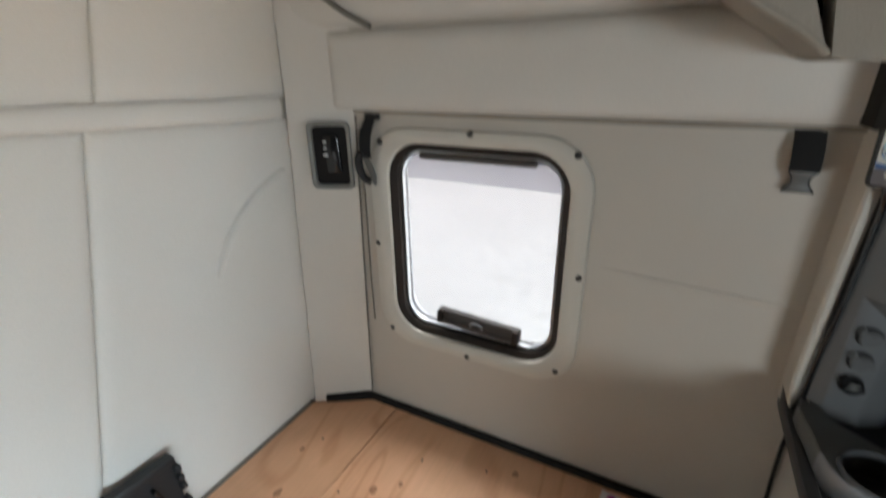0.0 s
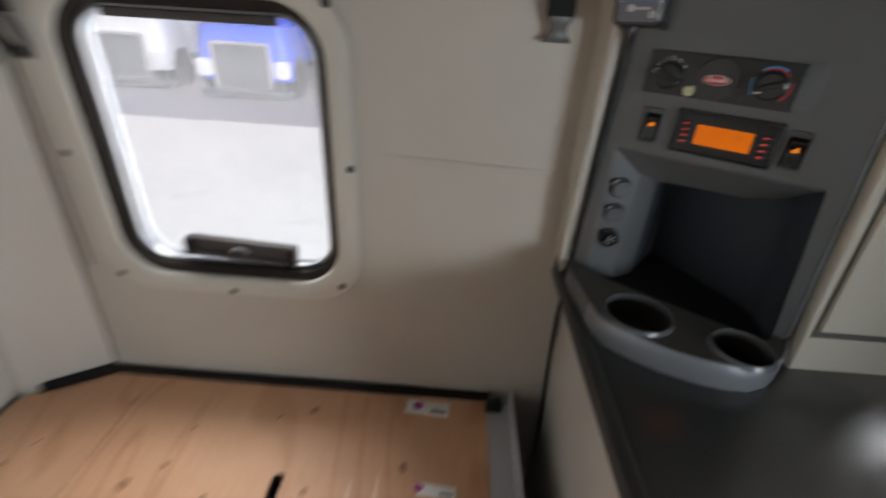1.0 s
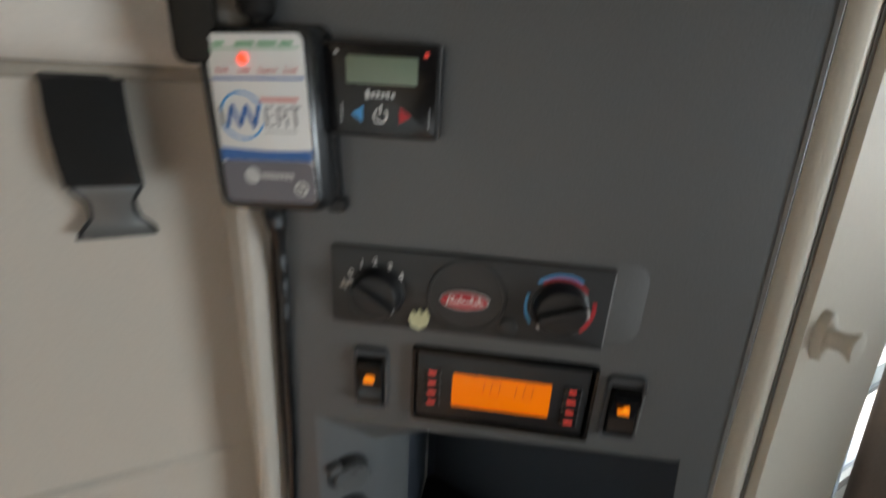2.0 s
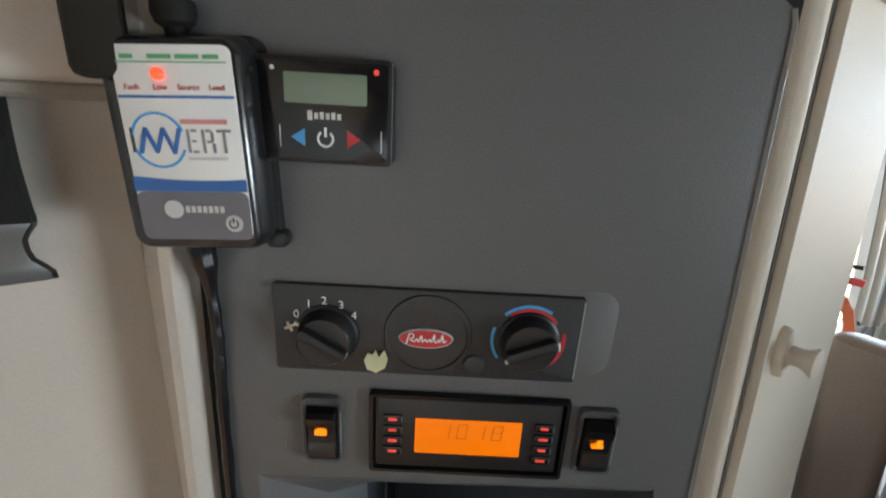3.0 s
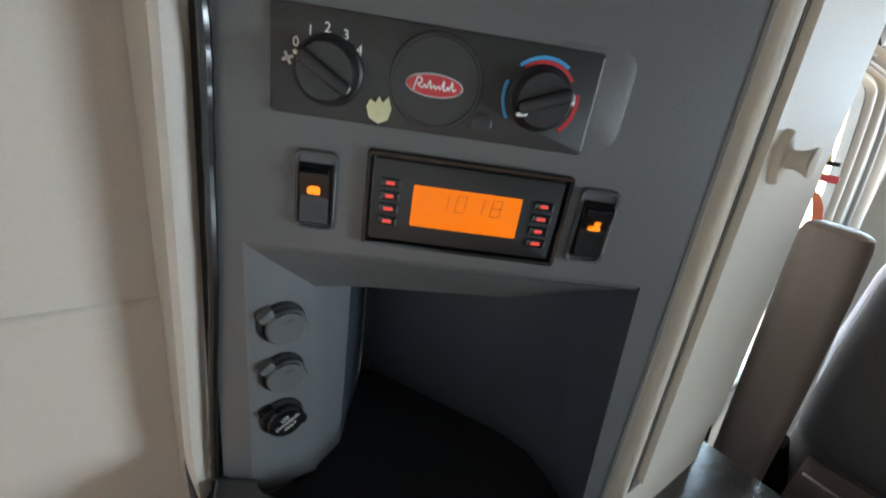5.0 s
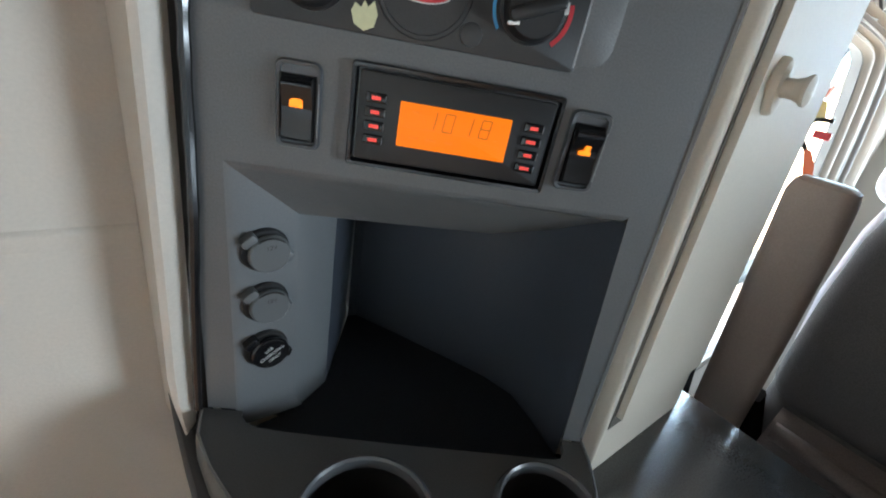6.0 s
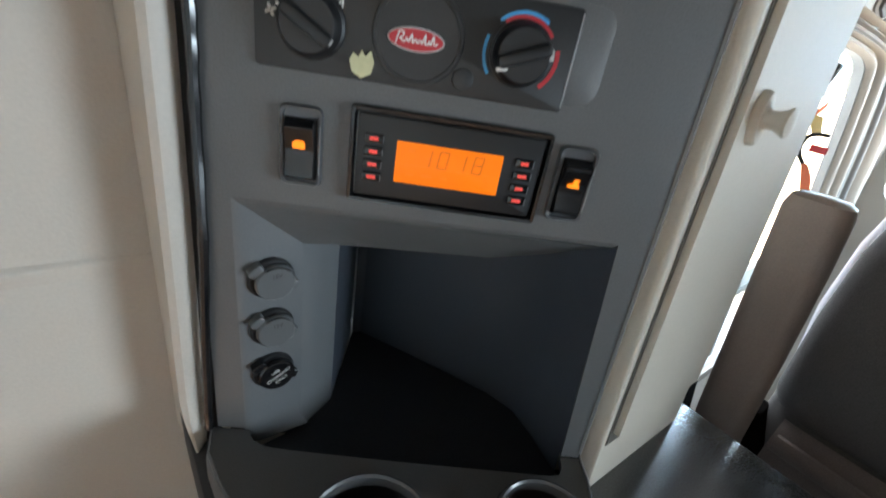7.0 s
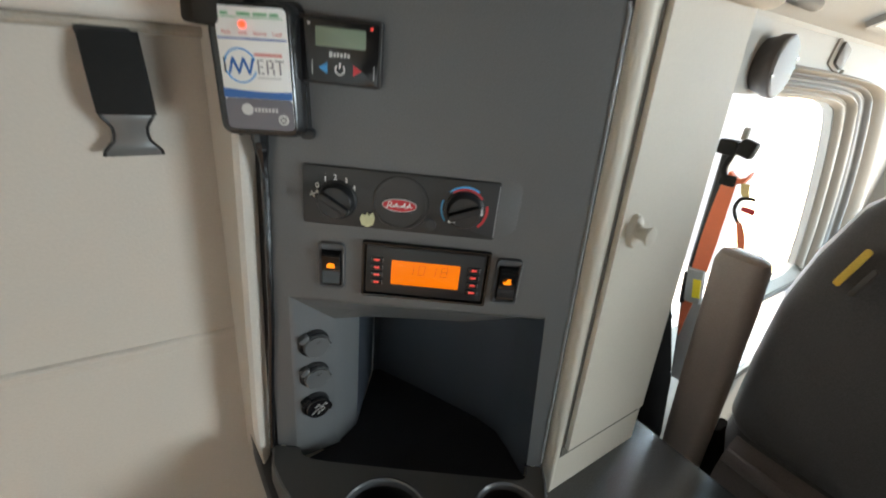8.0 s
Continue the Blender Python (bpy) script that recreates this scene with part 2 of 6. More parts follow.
FABRIC.node_tree.nodes["Principled BSDF"].inputs["Sheen Roughness"].default_value = 0.25
ROLL_CLOTH = material("brown_seat_roll_cloth", (0.128, 0.100, 0.092), 0.85, grain=0.3, grain_size=700, mottle=0.15, bump=0.5)
# pale colour of the daylight rim along the seat
SEAT_RIM = material("pale_lavender_rim_light", (0.62, 0.61, 0.66), 0.6, grain=0.1, grain_size=500, mottle=0.1, bump=0.2)
ARM_CLOTH = material("brown_armrest_vinyl", (0.195, 0.146, 0.122), 0.6, grain=0.15, grain_size=500, mottle=0.12, bump=0.4)
BELT_ORANGE = material("orange_belt_webbing", (0.85, 0.21, 0.10), 0.7, grain=0.2, grain_size=900, bump=0.4)
BELT_BLACK = material("black_belt_webbing", (0.008, 0.0078, 0.008), 0.85, grain=0.3, grain_size=900, bump=0.5)
TAG_YELLOW = material("yellow_tag", (0.72, 0.58, 0.03), 0.6, mottle=0.06)
TAG_OCHRE = material("ochre_seat_tag", (0.60, 0.38, 0.05), 0.7, grain=0.2, grain_size=900, mottle=0.1, bump=0.3)
TAG_PALE = material("pale_yellow_webbing", (0.70, 0.55, 0.25), 0.7, mottle=0.08)
SPEAKER = material("dark_grey_speaker_cloth", (0.082, 0.088, 0.088), 0.7, grain=0.3, grain_size=900, mottle=0.08, bump=0.4)
SEAL_BEIGE = material("beige_rolled_vinyl", (0.285, 0.235, 0.185), 0.8, grain=0.1, grain_size=500, mottle=0.08, bump=0.2)
SEAL_GREY = material("grey_ribbed_seal", (0.13, 0.118, 0.105), 0.8, grain=0.1, mottle=0.1)
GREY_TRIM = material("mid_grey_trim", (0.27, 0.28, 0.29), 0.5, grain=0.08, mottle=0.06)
DARK_TRIM = material("dark_brown_pillar_trim", (0.05, 0.04, 0.035), 0.6, grain=0.1, mottle=0.1)
PILLAR = material("matte_black_brown_pillar", (0.007, 0.006, 0.0055), 0.95, grain=0.1, mottle=0.1, spec=0.0)
SCREW = material("dark_screw_metal", (0.07, 0.065, 0.06), 0.45, metal=0.6, mottle=0.1)
# near-black brown for the shadow in the corner above the console
CORNER_SHADE = material("corner_shade_brown", (0.022, 0.018, 0.014), 0.8, grain=0.1, mottle=0.15, spec=0.2)
LINER = material("pale_grey_headliner", (0.44, 0.42, 0.38), 0.9, grain=0.15, grain_size=600, mottle=0.06, bump=0.4)
FLOOR = material("dark_floor_mat", (0.03, 0.03, 0.03), 0.8, grain=0.3, mottle=0.2, stain=0.3)
SKIRT = material("grey_laminate_side", (0.60, 0.575, 0.53), 0.45, grain=0.05, mottle=0.05)
KNOT = material("brown_wood_knot", (0.47, 0.235, 0.125), 0.6, grain=0.3, grain_size=300, mottle=0.3, mottle_size=40)
SCRAPE = material("scraped_pale_wood", (0.90, 0.68, 0.47), 0.7, grain=0.06, grain_size=400, mottle=0.06, mottle_size=12)
SWITCH_GREY = material("mid_grey_switch_bezel", (0.235, 0.228, 0.21), 0.45, grain=0.08, mottle=0.06)
WIRE_CREAM = material("cream_wire_insulation", (0.70, 0.62, 0.42), 0.5, mottle=0.08)
LATCH = material("worn_brown_latch_plastic", (0.052, 0.043, 0.040), 0.45, grain=0.1, mottle=0.2)
# the cream laminate again, darkened as the shade inside a groove
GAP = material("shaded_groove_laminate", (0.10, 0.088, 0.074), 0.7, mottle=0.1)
GLASS = glass_material("window_glass")
CAB_GLASS = glass_material("lightly_tinted_cab_glass", (0.50, 0.53, 0.57))
CONCRETE = material("sunlit_concrete", (0.80, 0.775, 0.73), 0.9, grain=0.06, grain_size=9, mottle=0.1, mottle_size=0.4, stain=0.15)
ASPHALT = material("asphalt", (0.33, 0.305, 0.33), 0.9, grain=0.3, grain_size=12, mottle=0.2, mottle_size=0.5)
TRUCK_BLUE = material("blue_truck_paint", (0.06, 0.14, 0.85), 0.25, mottle=0.05)
TRUCK_ORANGE = material("orange_truck_paint", (0.75, 0.28, 0.07), 0.3, mottle=0.05)
TRUCK_GREY = material("grey_truck_paint", (0.40, 0.40, 0.45), 0.4, mottle=0.1)
TRUCK_WHITE = material("white_trailer_paint", (0.75, 0.76, 0.78), 0.4, mottle=0.04)
GRILLE = material("dark_grille_mesh", (0.13, 0.13, 0.145), 0.5, grain=0.3, grain_size=30, mottle=0.1)
CHROME = material("chrome", (0.8, 0.8, 0.82), 0.12, metal=1.0, mottle=0.03)


# ---- building helpers ----
def loft(rings, cap0=True, cap1=True, closed=True, bm=None):
    """Faces between rings of equally many points."""
    bm = bm or bmesh.new()
    vs = [[bm.verts.new(p) for p in ring] for ring in rings]
    k = len(rings[0])
    for a, b in zip(vs, vs[1:]):
        for i in range(k if closed else k - 1):
            j = (i + 1) % k
            bm.faces.new((a[i], a[j], b[j], b[i]))
    if cap0:
        bm.faces.new(vs[0][::-1])
    if cap1:
        bm.faces.new(vs[-1])
    return bm


def rrect(w, h, r, n=5, cx=0.0, cy=0.0):
    """A rounded rectangle as a list of 2D points, anticlockwise."""
    r = max(1e-5, min(r, w / 2 - 1e-6, h / 2 - 1e-6))
    out = []
    for k, (sx, sy) in enumerate(((1, 1), (-1, 1), (-1, -1), (1, -1))):
        for i in range(n + 1):
            a = (k + i / n) * math.pi / 2
            out.append((cx + sx * (w / 2 - r) + r * math.cos(a), cy + sy * (h / 2 - r) + r * math.sin(a)))
    return out


def at_z(pts, z):
    return [(x, y, z) for x, y in pts]


def rbox(w, h, z0, z1, r=0.003, bev=0.001, cx=0.0, cy=0.0, n=4, bm=None):
    """A rounded slab in the local xy plane between z0 and z1, its front edge softened."""
    rings = [at_z(rrect(w, h, r, n, cx, cy), z0), at_z(rrect(w, h, r, n, cx, cy), z1 - bev)]
    rings.append(at_z(rrect(w - 0.6 * bev, h - 0.6 * bev, r - 0.3 * bev, n, cx, cy), z1 - 0.3 * bev))
    rings.append(at_z(rrect(w - 2 * bev, h - 2 * bev, r - bev, n, cx, cy), z1))
    return loft(rings, bm=bm)


def lathe(profile, n=28, cx=0.0, cy=0.0, bm=None, cap0=True, cap1=True):
    """A turned shape round the local z axis; profile: (radius, z) from one end to the other."""
    rings = [[(cx + r * math.cos(2 * math.pi * i / n), cy + r * math.sin(2 * math.pi * i / n), z) for i in range(n)] for r, z in profile]
    return loft(rings, cap0, cap1, bm=bm)


def tube(points, radius, n=8, bm=None):
    """A round cable through the points."""
    pts = [Vector(p) for p in points]
    rings, up = [], Vector((0.3, 0.5, 0.8)).normalized()
    for i, p in enumerate(pts):
        d = (pts[min(i + 1, len(pts) - 1)] - pts[max(i - 1, 0)]).normalized()
        a = d.cross(up).normalized()
        b = d.cross(a)
        up = a.cross(d)
        rr = radius[i] if isinstance(radius, (list, tuple)) else radius
        rings.append([tuple(p + rr * (math.cos(2 * math.pi * k / n) * a + math.sin(2 * math.pi * k / n) * b)) for k in range(n)])
    return loft(rings, bm=bm)


def smooth_path(points, steps=6):
    """A Catmull-Rom line through the points."""
    p = [Vector(points[0])] + [Vector(q) for q in points] + [Vector(points[-1])]
    out = []
    for i in range(1, len(p) - 2):
        for s in range(steps):
            t = s / steps
            a, b, c, d = p[i - 1 : i + 3]
            out.append(0.5 * (2 * b + (c - a) * t + (2 * a - 5 * b + 4 * c - d) * t * t + (3 * b - a - 3 * c + d) * t ** 3))
    return out + [p[-2]]


def holed(outer, holes, z0, z1, bm=None):
    """A flat sheet with holes, from z0 (back) to z1 (front)."""
    bm = bm or bmesh.new()
    for z in (z1, z0):
        edges = []
        for loop in (outer, *holes):
            vs = [bm.verts.new((x, y, z)) for x, y in loop]
            edges += [bm.edges.new((vs[i], vs[(i + 1) % len(vs)])) for i in range(len(vs))]
        bmesh.ops.triangle_fill(bm, use_beauty=True, edges=edges)
    for loop in (outer, *holes):
        loft([at_z(loop, z0), at_z(loop, z1)], False, False, bm=bm)
    bmesh.ops.remove_doubles(bm, verts=bm.verts, dist=1e-6)
    bmesh.ops.recalc_face_normals(bm, faces=bm.faces)
    return bm


def pad(w, h, depth, nx=24, ny=24, soft=0.05, wrinkle=0.0, seed=0.0, bm=None):
    """An upholstered panel centred in the local xy plane, bulging towards +z with rounded edges."""
    bm = bm or bmesh.new()
    grid = []
    for j in range(ny + 1):
        row = []
        for i in range(nx + 1):
            u, v = i / nx, j / ny
            u, v = 0.5 - 0.5 * math.cos(math.pi * u), 0.5 - 0.5 * math.cos(math.pi * v)
            x, y = (u - 0.5) * w, (v - 0.5) * h
            e = min(min(u, 1 - u) * w, min(v, 1 - v) * h) / soft
            z = depth * (1 - (1 - min(1, e)) ** 2) ** 0.5 if e < 1 else depth
            if wrinkle and e > 0.02:
                z += wrinkle * noise.noise(Vector((x * 5 + seed, y * 3.0, seed))) * min(1, e)
            row.append(bm.verts.new((x, y, z)))
        grid.append(row)
    for j in range(ny):
        for i in range(nx):
            bm.faces.new((grid[j][i], grid[j][i + 1], grid[j + 1][i + 1], grid[j + 1][i]))
    rim = [r for r in grid[0]] + [row[-1] for row in grid[1:]] + grid[-1][-2::-1] + [row[0] for row in grid[-2:0:-1]]
    back = [bm.verts.new((v.co.x, v.co.y, -0.01)) for v in rim]
    for i in range(len(rim)):
        j = (i + 1) % len(rim)
        bm.faces.new((rim[j], rim[i], back[i], back[j]))
    bm.faces.new(back[::-1])
    return bm


def block(x0, x1, y0, y1, z0, z1, bev=0.0, bm=None, seg=2):
    """A box between two corners, its edges rounded."""
    own = bmesh.new()
    r = bmesh.ops.create_cube(own, size=1.0)
    for v in r["verts"]:
        v.co = ((x0 + x1) / 2 + v.co.x * (x1 - x0), (y0 + y1) / 2 + v.co.y * (y1 - y0), (z0 + z1) / 2 + v.co.z * (z1 - z0))
    if bev:
        bmesh.ops.bevel(own, geom=own.edges[:], offset=bev, segments=seg, profile=0.5, affect="EDGES")
    if bm is None:
        return own
    merge(bm, own)
    return bm


def merge(bm, other):
    me = bpy.data.meshes.new("tmp")
    other.to_mesh(me)
    bm.from_mesh(me)
    bpy.data.meshes.remove(me)
    other.free()
    return bm


def moved(bm, m):
    bmesh.ops.transform(bm, matrix=m, verts=bm.verts)
    return bm


def finish(name, bm, mat, angle=35):
    bmesh.ops.recalc_face_normals(bm, faces=bm.faces)
    me = bpy.data.meshes.new(name)
    for f in bm.faces:
        f.smooth = True
    for e in bm.edges:
        if len(e.link_faces) == 2 and e.calc_face_angle(0) > radians(angle):
            e.smooth = False
    bm.to_mesh(me)
    bm.free()
    me.materials.append(mat)
    return me


def thing(name, m, label, category, group=""):
    """An empty at the thing's base, which carries its parts."""
    ob = new(name)
    ob.empty_display_size = 0.02
    ob.matrix_world = m
    return tagged(ob, label, category, group)


def part(name, bm, mat, parent, label="", m=None):
    """One mesh under a thing or a part, in the parent's own axes, or shifted by m."""
    ob = new(name, finish(name, bm, mat))
    ob.parent = parent
    if m is not None:
        ob.matrix_basis = m
    if label:
        tagged(ob, label)
    return ob


def solo(name, bm, mat, label, category, kind="", group="", m=None):
    """A thing, or a piece of the setting, that is one mesh."""
    ob = new(name, finish(name, bm, mat))
    if m is not None:
        ob.matrix_world = m
    return tagged(ob, label, category, group, kind)


def letters(text, size, depth=0.0002):
    """Text in the built-in font as a mesh, centred."""
    cu = bpy.data.curves.new("text", "FONT")
    cu.body, cu.size, cu.extrude, cu.align_x, cu.align_y, cu.resolution_u = text, size, depth, "CENTER", "CENTER", 3
    ob = new("text", cu)
    bpy.context.view_layer.update()
    me = bpy.data.meshes.new_from_object(ob.evaluated_get(bpy.context.evaluated_depsgraph_get()))
    bm = bmesh.new()
    bm.from_mesh(me)
    bpy.data.objects.remove(ob)
    bpy.data.curves.remove(cu)
    bpy.data.meshes.remove(me)
    return bm


def axes(origin, x, y, z):
    m = Matrix((Vector(x), Vector(y), Vector(z))).transposed().to_4x4()
    m.translation = origin
    return m


# Local axes: x to the right, y up, z out of the surface.
CON = axes((0.325, 0.8145, 0.0), (0.8189, -0.5739, 0), (0, 0, 1), (-0.5739, -0.8189, 0))
CON = CON @ Matrix.Translation((-0.022, 1.33, -0.0068)) @ Matrix.Diagonal((1.017, 1.017, 1.017, 1)) @ Matrix.Translation((0.022, -1.33, 0))
SIDE_Y = 0.955
SIDE = axes((0, SIDE_Y, 0), (1, 0, 0), (0, 0, 1), (0, -1, 0))
REAR_X = -0.83
REAR = axes((REAR_X, 0, 0), (0, 1, 0), (0, 0, 1), (1, 0, 0))
FACE_Y = 0.720
FACE = axes((0, FACE_Y - 0.0587, 0), (1, 0, 0), (0, 0.0575, 0.9983), (0, -0.9983, 0.0575))


def on(base, x, y, z=0.0, turn=0.0):
    return base @ Matrix.Translation((x, y, z)) @ Matrix.Rotation(radians(turn), 4, "Z")


# ---- structure: sleeper ----
def panel_wall(name, base, outer, holes, thick, mat, label, category="wall"):
    return solo(name, holed(outer, holes, -thick, 0.0), mat, label, category, "structure", m=base)


def rect(x0, x1, y0, y1):
    return [(x0, y0), (x1, y0), (x1, y1), (x0, y1)]


WIN = (-0.386, 1.106)
wall_side = panel_wall("wall_side", SIDE, rect(-0.80, 0.70, 0.0, 2.0), [rrect(0.42, 0.49, 0.075, 8, *WIN), rect(0.26, 0.60, 0.965, 1.20)], 0.06, VINYL,
                       "cream vinyl sleeper side wall beside the bunk")
panel_wall("outer_skin", axes((0, 1.040, 0), (1, 0, 0), (0, 0, 1), (0, -1, 0)), rect(-0.95, 0.72, -0.3, 2.1),
           [rrect(0.42, 0.49, 0.075, 8, *WIN)], 0.01, TRUCK_WHITE, "white outer skin of the truck cab")
# a shallow sewn crease that runs from the window to the cabinet
crease = bmesh.new()
loft([[(-0.12 + 0.33 * t, 1.128 - 0.012 * t + dy, dz * (1 - (2 * t - 1) ** 4)) for dy, dz in ((-0.010, 0.0), (-0.004, 0.0016), (0, 0.0034), (0.003, 0.0026), (0.005, 0.0))] for t in (0, 0.1, 0.25, 0.5, 0.75, 0.9, 1)],
     False, False, False, bm=crease)
part("crease", crease, VINYL, wall_side)
# the padded band above the lip
band = part("upper_band", pad(0.93, 0.155, 0.020, 40, 12, 0.03, 0.003, 2.0), VINYL_PAD, wall_side, m=Matrix.Translation((-0.25, 1.4785, 0.004)))
part("lip", tube([(-0.665, 1.399, 0.004), (-0.3, 1.397, 0.006), (0.0, 1.396, 0.006), (0.205, 1.398, 0.004)], 0.0045), VINYL_DARK, wall_side)
part("edge_piping", tube(smooth_path([(-0.705, 1.622, 0.030), (-0.675, 1.604, 0.032), (-0.640, 1.583, 0.031), (-0.592, 1.559, 0.024)]), 0.006, 8), PIPING, wall_side, "dark piping in the upper corner")
part("top_band", pad(1.05, 0.42, 0.03, 30, 16, 0.05, 0.004, 5.0), VINYL_PAD, wall_side, m=Matrix.Translation((-0.30, 1.772, 0.0)))

# rear wall with its quilted panels and the rolled trim
wall_rear = solo("wall_rear", block(-0.90, -0.852, -1.12, 0.96, 0.0, 2.0), VINYL, "cream vinyl sleeper rear wall", "wall", "structure")
for n, (y0, y1) in enumerate(((0.510, 0.925), (0.0, 0.5085), (-0.55, -0.0005), (-1.00, -0.5505))):
    lower = pad(y1 - y0, 0.785, 0.010, 26, 36, 0.035, 0.008, 3.0 * n + 1)
    upper = pad(y1 - y0 + 0.001, 0.52, 0.011, 26, 24, 0.030, 0.008, 5.0 * n + 9)
    for v in lower.verts:
        v.co.x += ((0.5 - v.co.x / (y1 - y0)) if n == 0 else 1.0) * (v.co.y - 0.39) * 0.24
    for v in upper.verts:
        v.co.x += ((0.5 - v.co.x / (y1 - y0)) if n == 0 else 1.0) * (v.co.y + 0.26) * 0.24
    for v in lower.verts:
        yw = max(0.2, (y0 + y1) / 2 + v.co.x)
        v.co.y += max(0.0, min(1.0, v.co.y / 0.39)) ** 3 * (0.0120 - 0.0523 * (yw - 0.42))
    for v in upper.verts:
        yw = max(0.2, (y0 + y1) / 2 + 0.029 + v.co.x)
        v.co.y += max(0.0, min(1.0, -v.co.y / 0.26)) ** 3 * (-0.0020 - 0.0343 * (yw - 0.42))
    part("lower_pad", lower, VINYL_PAD, wall_rear, m=on(REAR, (y0 + y1) / 2, 1.003, -0.010))
    part("upper_pad", upper, VINYL_PAD, wall_rear, m=on(REAR, (y0 + y1) / 2 + 0.029, 1.705, -0.015))
fold_path = smooth_path([(0.885, 1.272, -0.004), (0.80, 1.235, -0.0025), (0.735, 1.185, -0.0025), (0.69, 1.13, -0.004), (0.668, 1.08, -0.009)])
part("fold", tube(fold_path, [0.004] + [0.0105] * (len(fold_path) - 2) + [0.001], 8), VINYL_PAD, wall_rear, "soft fold in the vinyl", m=REAR)
roll = bmesh.new()
loft([[(y, 1.4265 - 0.0428 * (max(0.2, y) - 0.42) + (0.0195 + 0.0107 * (max(0.2, y) - 0.42)) * math.cos(a), 0.010 * math.sin(a) - 0.007) for a in [math.pi * k / 8 for k in range(9)]]
      for y in [0.90 - 0.1 * i for i in range(21)]], False, False, False, bm=roll)
part("trim_roll", roll, VINYL_PAD, wall_rear, "padded horizontal roll", m=REAR)

# angled corner panel, its edges leaning outwards towards the top
corner = loft([[(-0.694, 0.952, 0.0), (-0.824, 0.862, 0.0), (-0.87, 0.90, 0.0), (-0.70, 1.0, 0.0)],
               [(-0.690, 0.952, 0.60), (-0.824, 0.862, 0.60), (-0.87, 0.90, 0.60), (-0.70, 1.0, 0.60)],
               [(-0.662, 0.952, 1.40), (-0.824, 0.910, 1.40), (-0.87, 0.94, 1.40), (-0.70, 1.0, 1.40)],
               [(-0.655, 0.952, 2.0), (-0.824, 0.930, 2.0), (-0.87, 0.96, 2.0), (-0.70, 1.0, 2.0)]])
# the corner takes the lighter vinyl tone for the daylight on it
wall_corner = solo("wall_corner", corner, VINYL_PAD, "angled cream corner panel beside the window", "wall", "structure")
part("seam_piping", tube([(-0.689, 0.9495, 0.60), (-0.676, 0.9495, 1.0), (-0.662, 0.9495, 1.39)], 0.0022, 6), PIPING, wall_corner)

# never in view; its dark colour keeps the wall's shadows deep
solo("ceiling", block(-0.90, 0.72, -1.12, 1.02, 1.98, 2.03), CEILING, "unseen sleeper ceiling, darkened to cut bounced light", "ceiling", "structure")
solo("floor", block(-0.90, 2.50, -1.16, 1.02, -0.05, 0.0), FLOOR, "dark rubber cab floor", "floor", "structure")
# the far wall is out of view too and darkened against bounce
far_holes = [rrect(0.405, 0.47, 0.075, 6, *WIN), rrect(0.84, 0.50, 0.09, 6, 1.43, 1.125)]
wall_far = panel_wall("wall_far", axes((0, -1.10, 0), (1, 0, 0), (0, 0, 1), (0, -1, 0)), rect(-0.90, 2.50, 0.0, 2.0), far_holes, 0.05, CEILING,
                      "unseen far side wall with two window openings, darkened to cut bounced light")
wall_front = panel_wall("wall_front", axes((2.45, 0, 0), (0, 1, 0), (0, 0, 1), (1, 0, 0)), rect(-1.12, 1.0, 0.0, 1.65),
                        [rrect(1.90, 0.60, 0.08, 6, -0.08, 1.27)], 0.05, LINER, "pale cab front wall with the windscreen opening")
solo("cab_roof", block(0.72, 2.50, -1.12, 0.97, 1.60, 1.65), LINER, "pale grey cab headliner", "ceiling", "structure")
solo("roof_step", block(0.70, 0.73, -1.12, 1.02, 1.60, 2.0), LINER, "pale step between the sleeper ceiling and the cab roof", "wall", "structure")


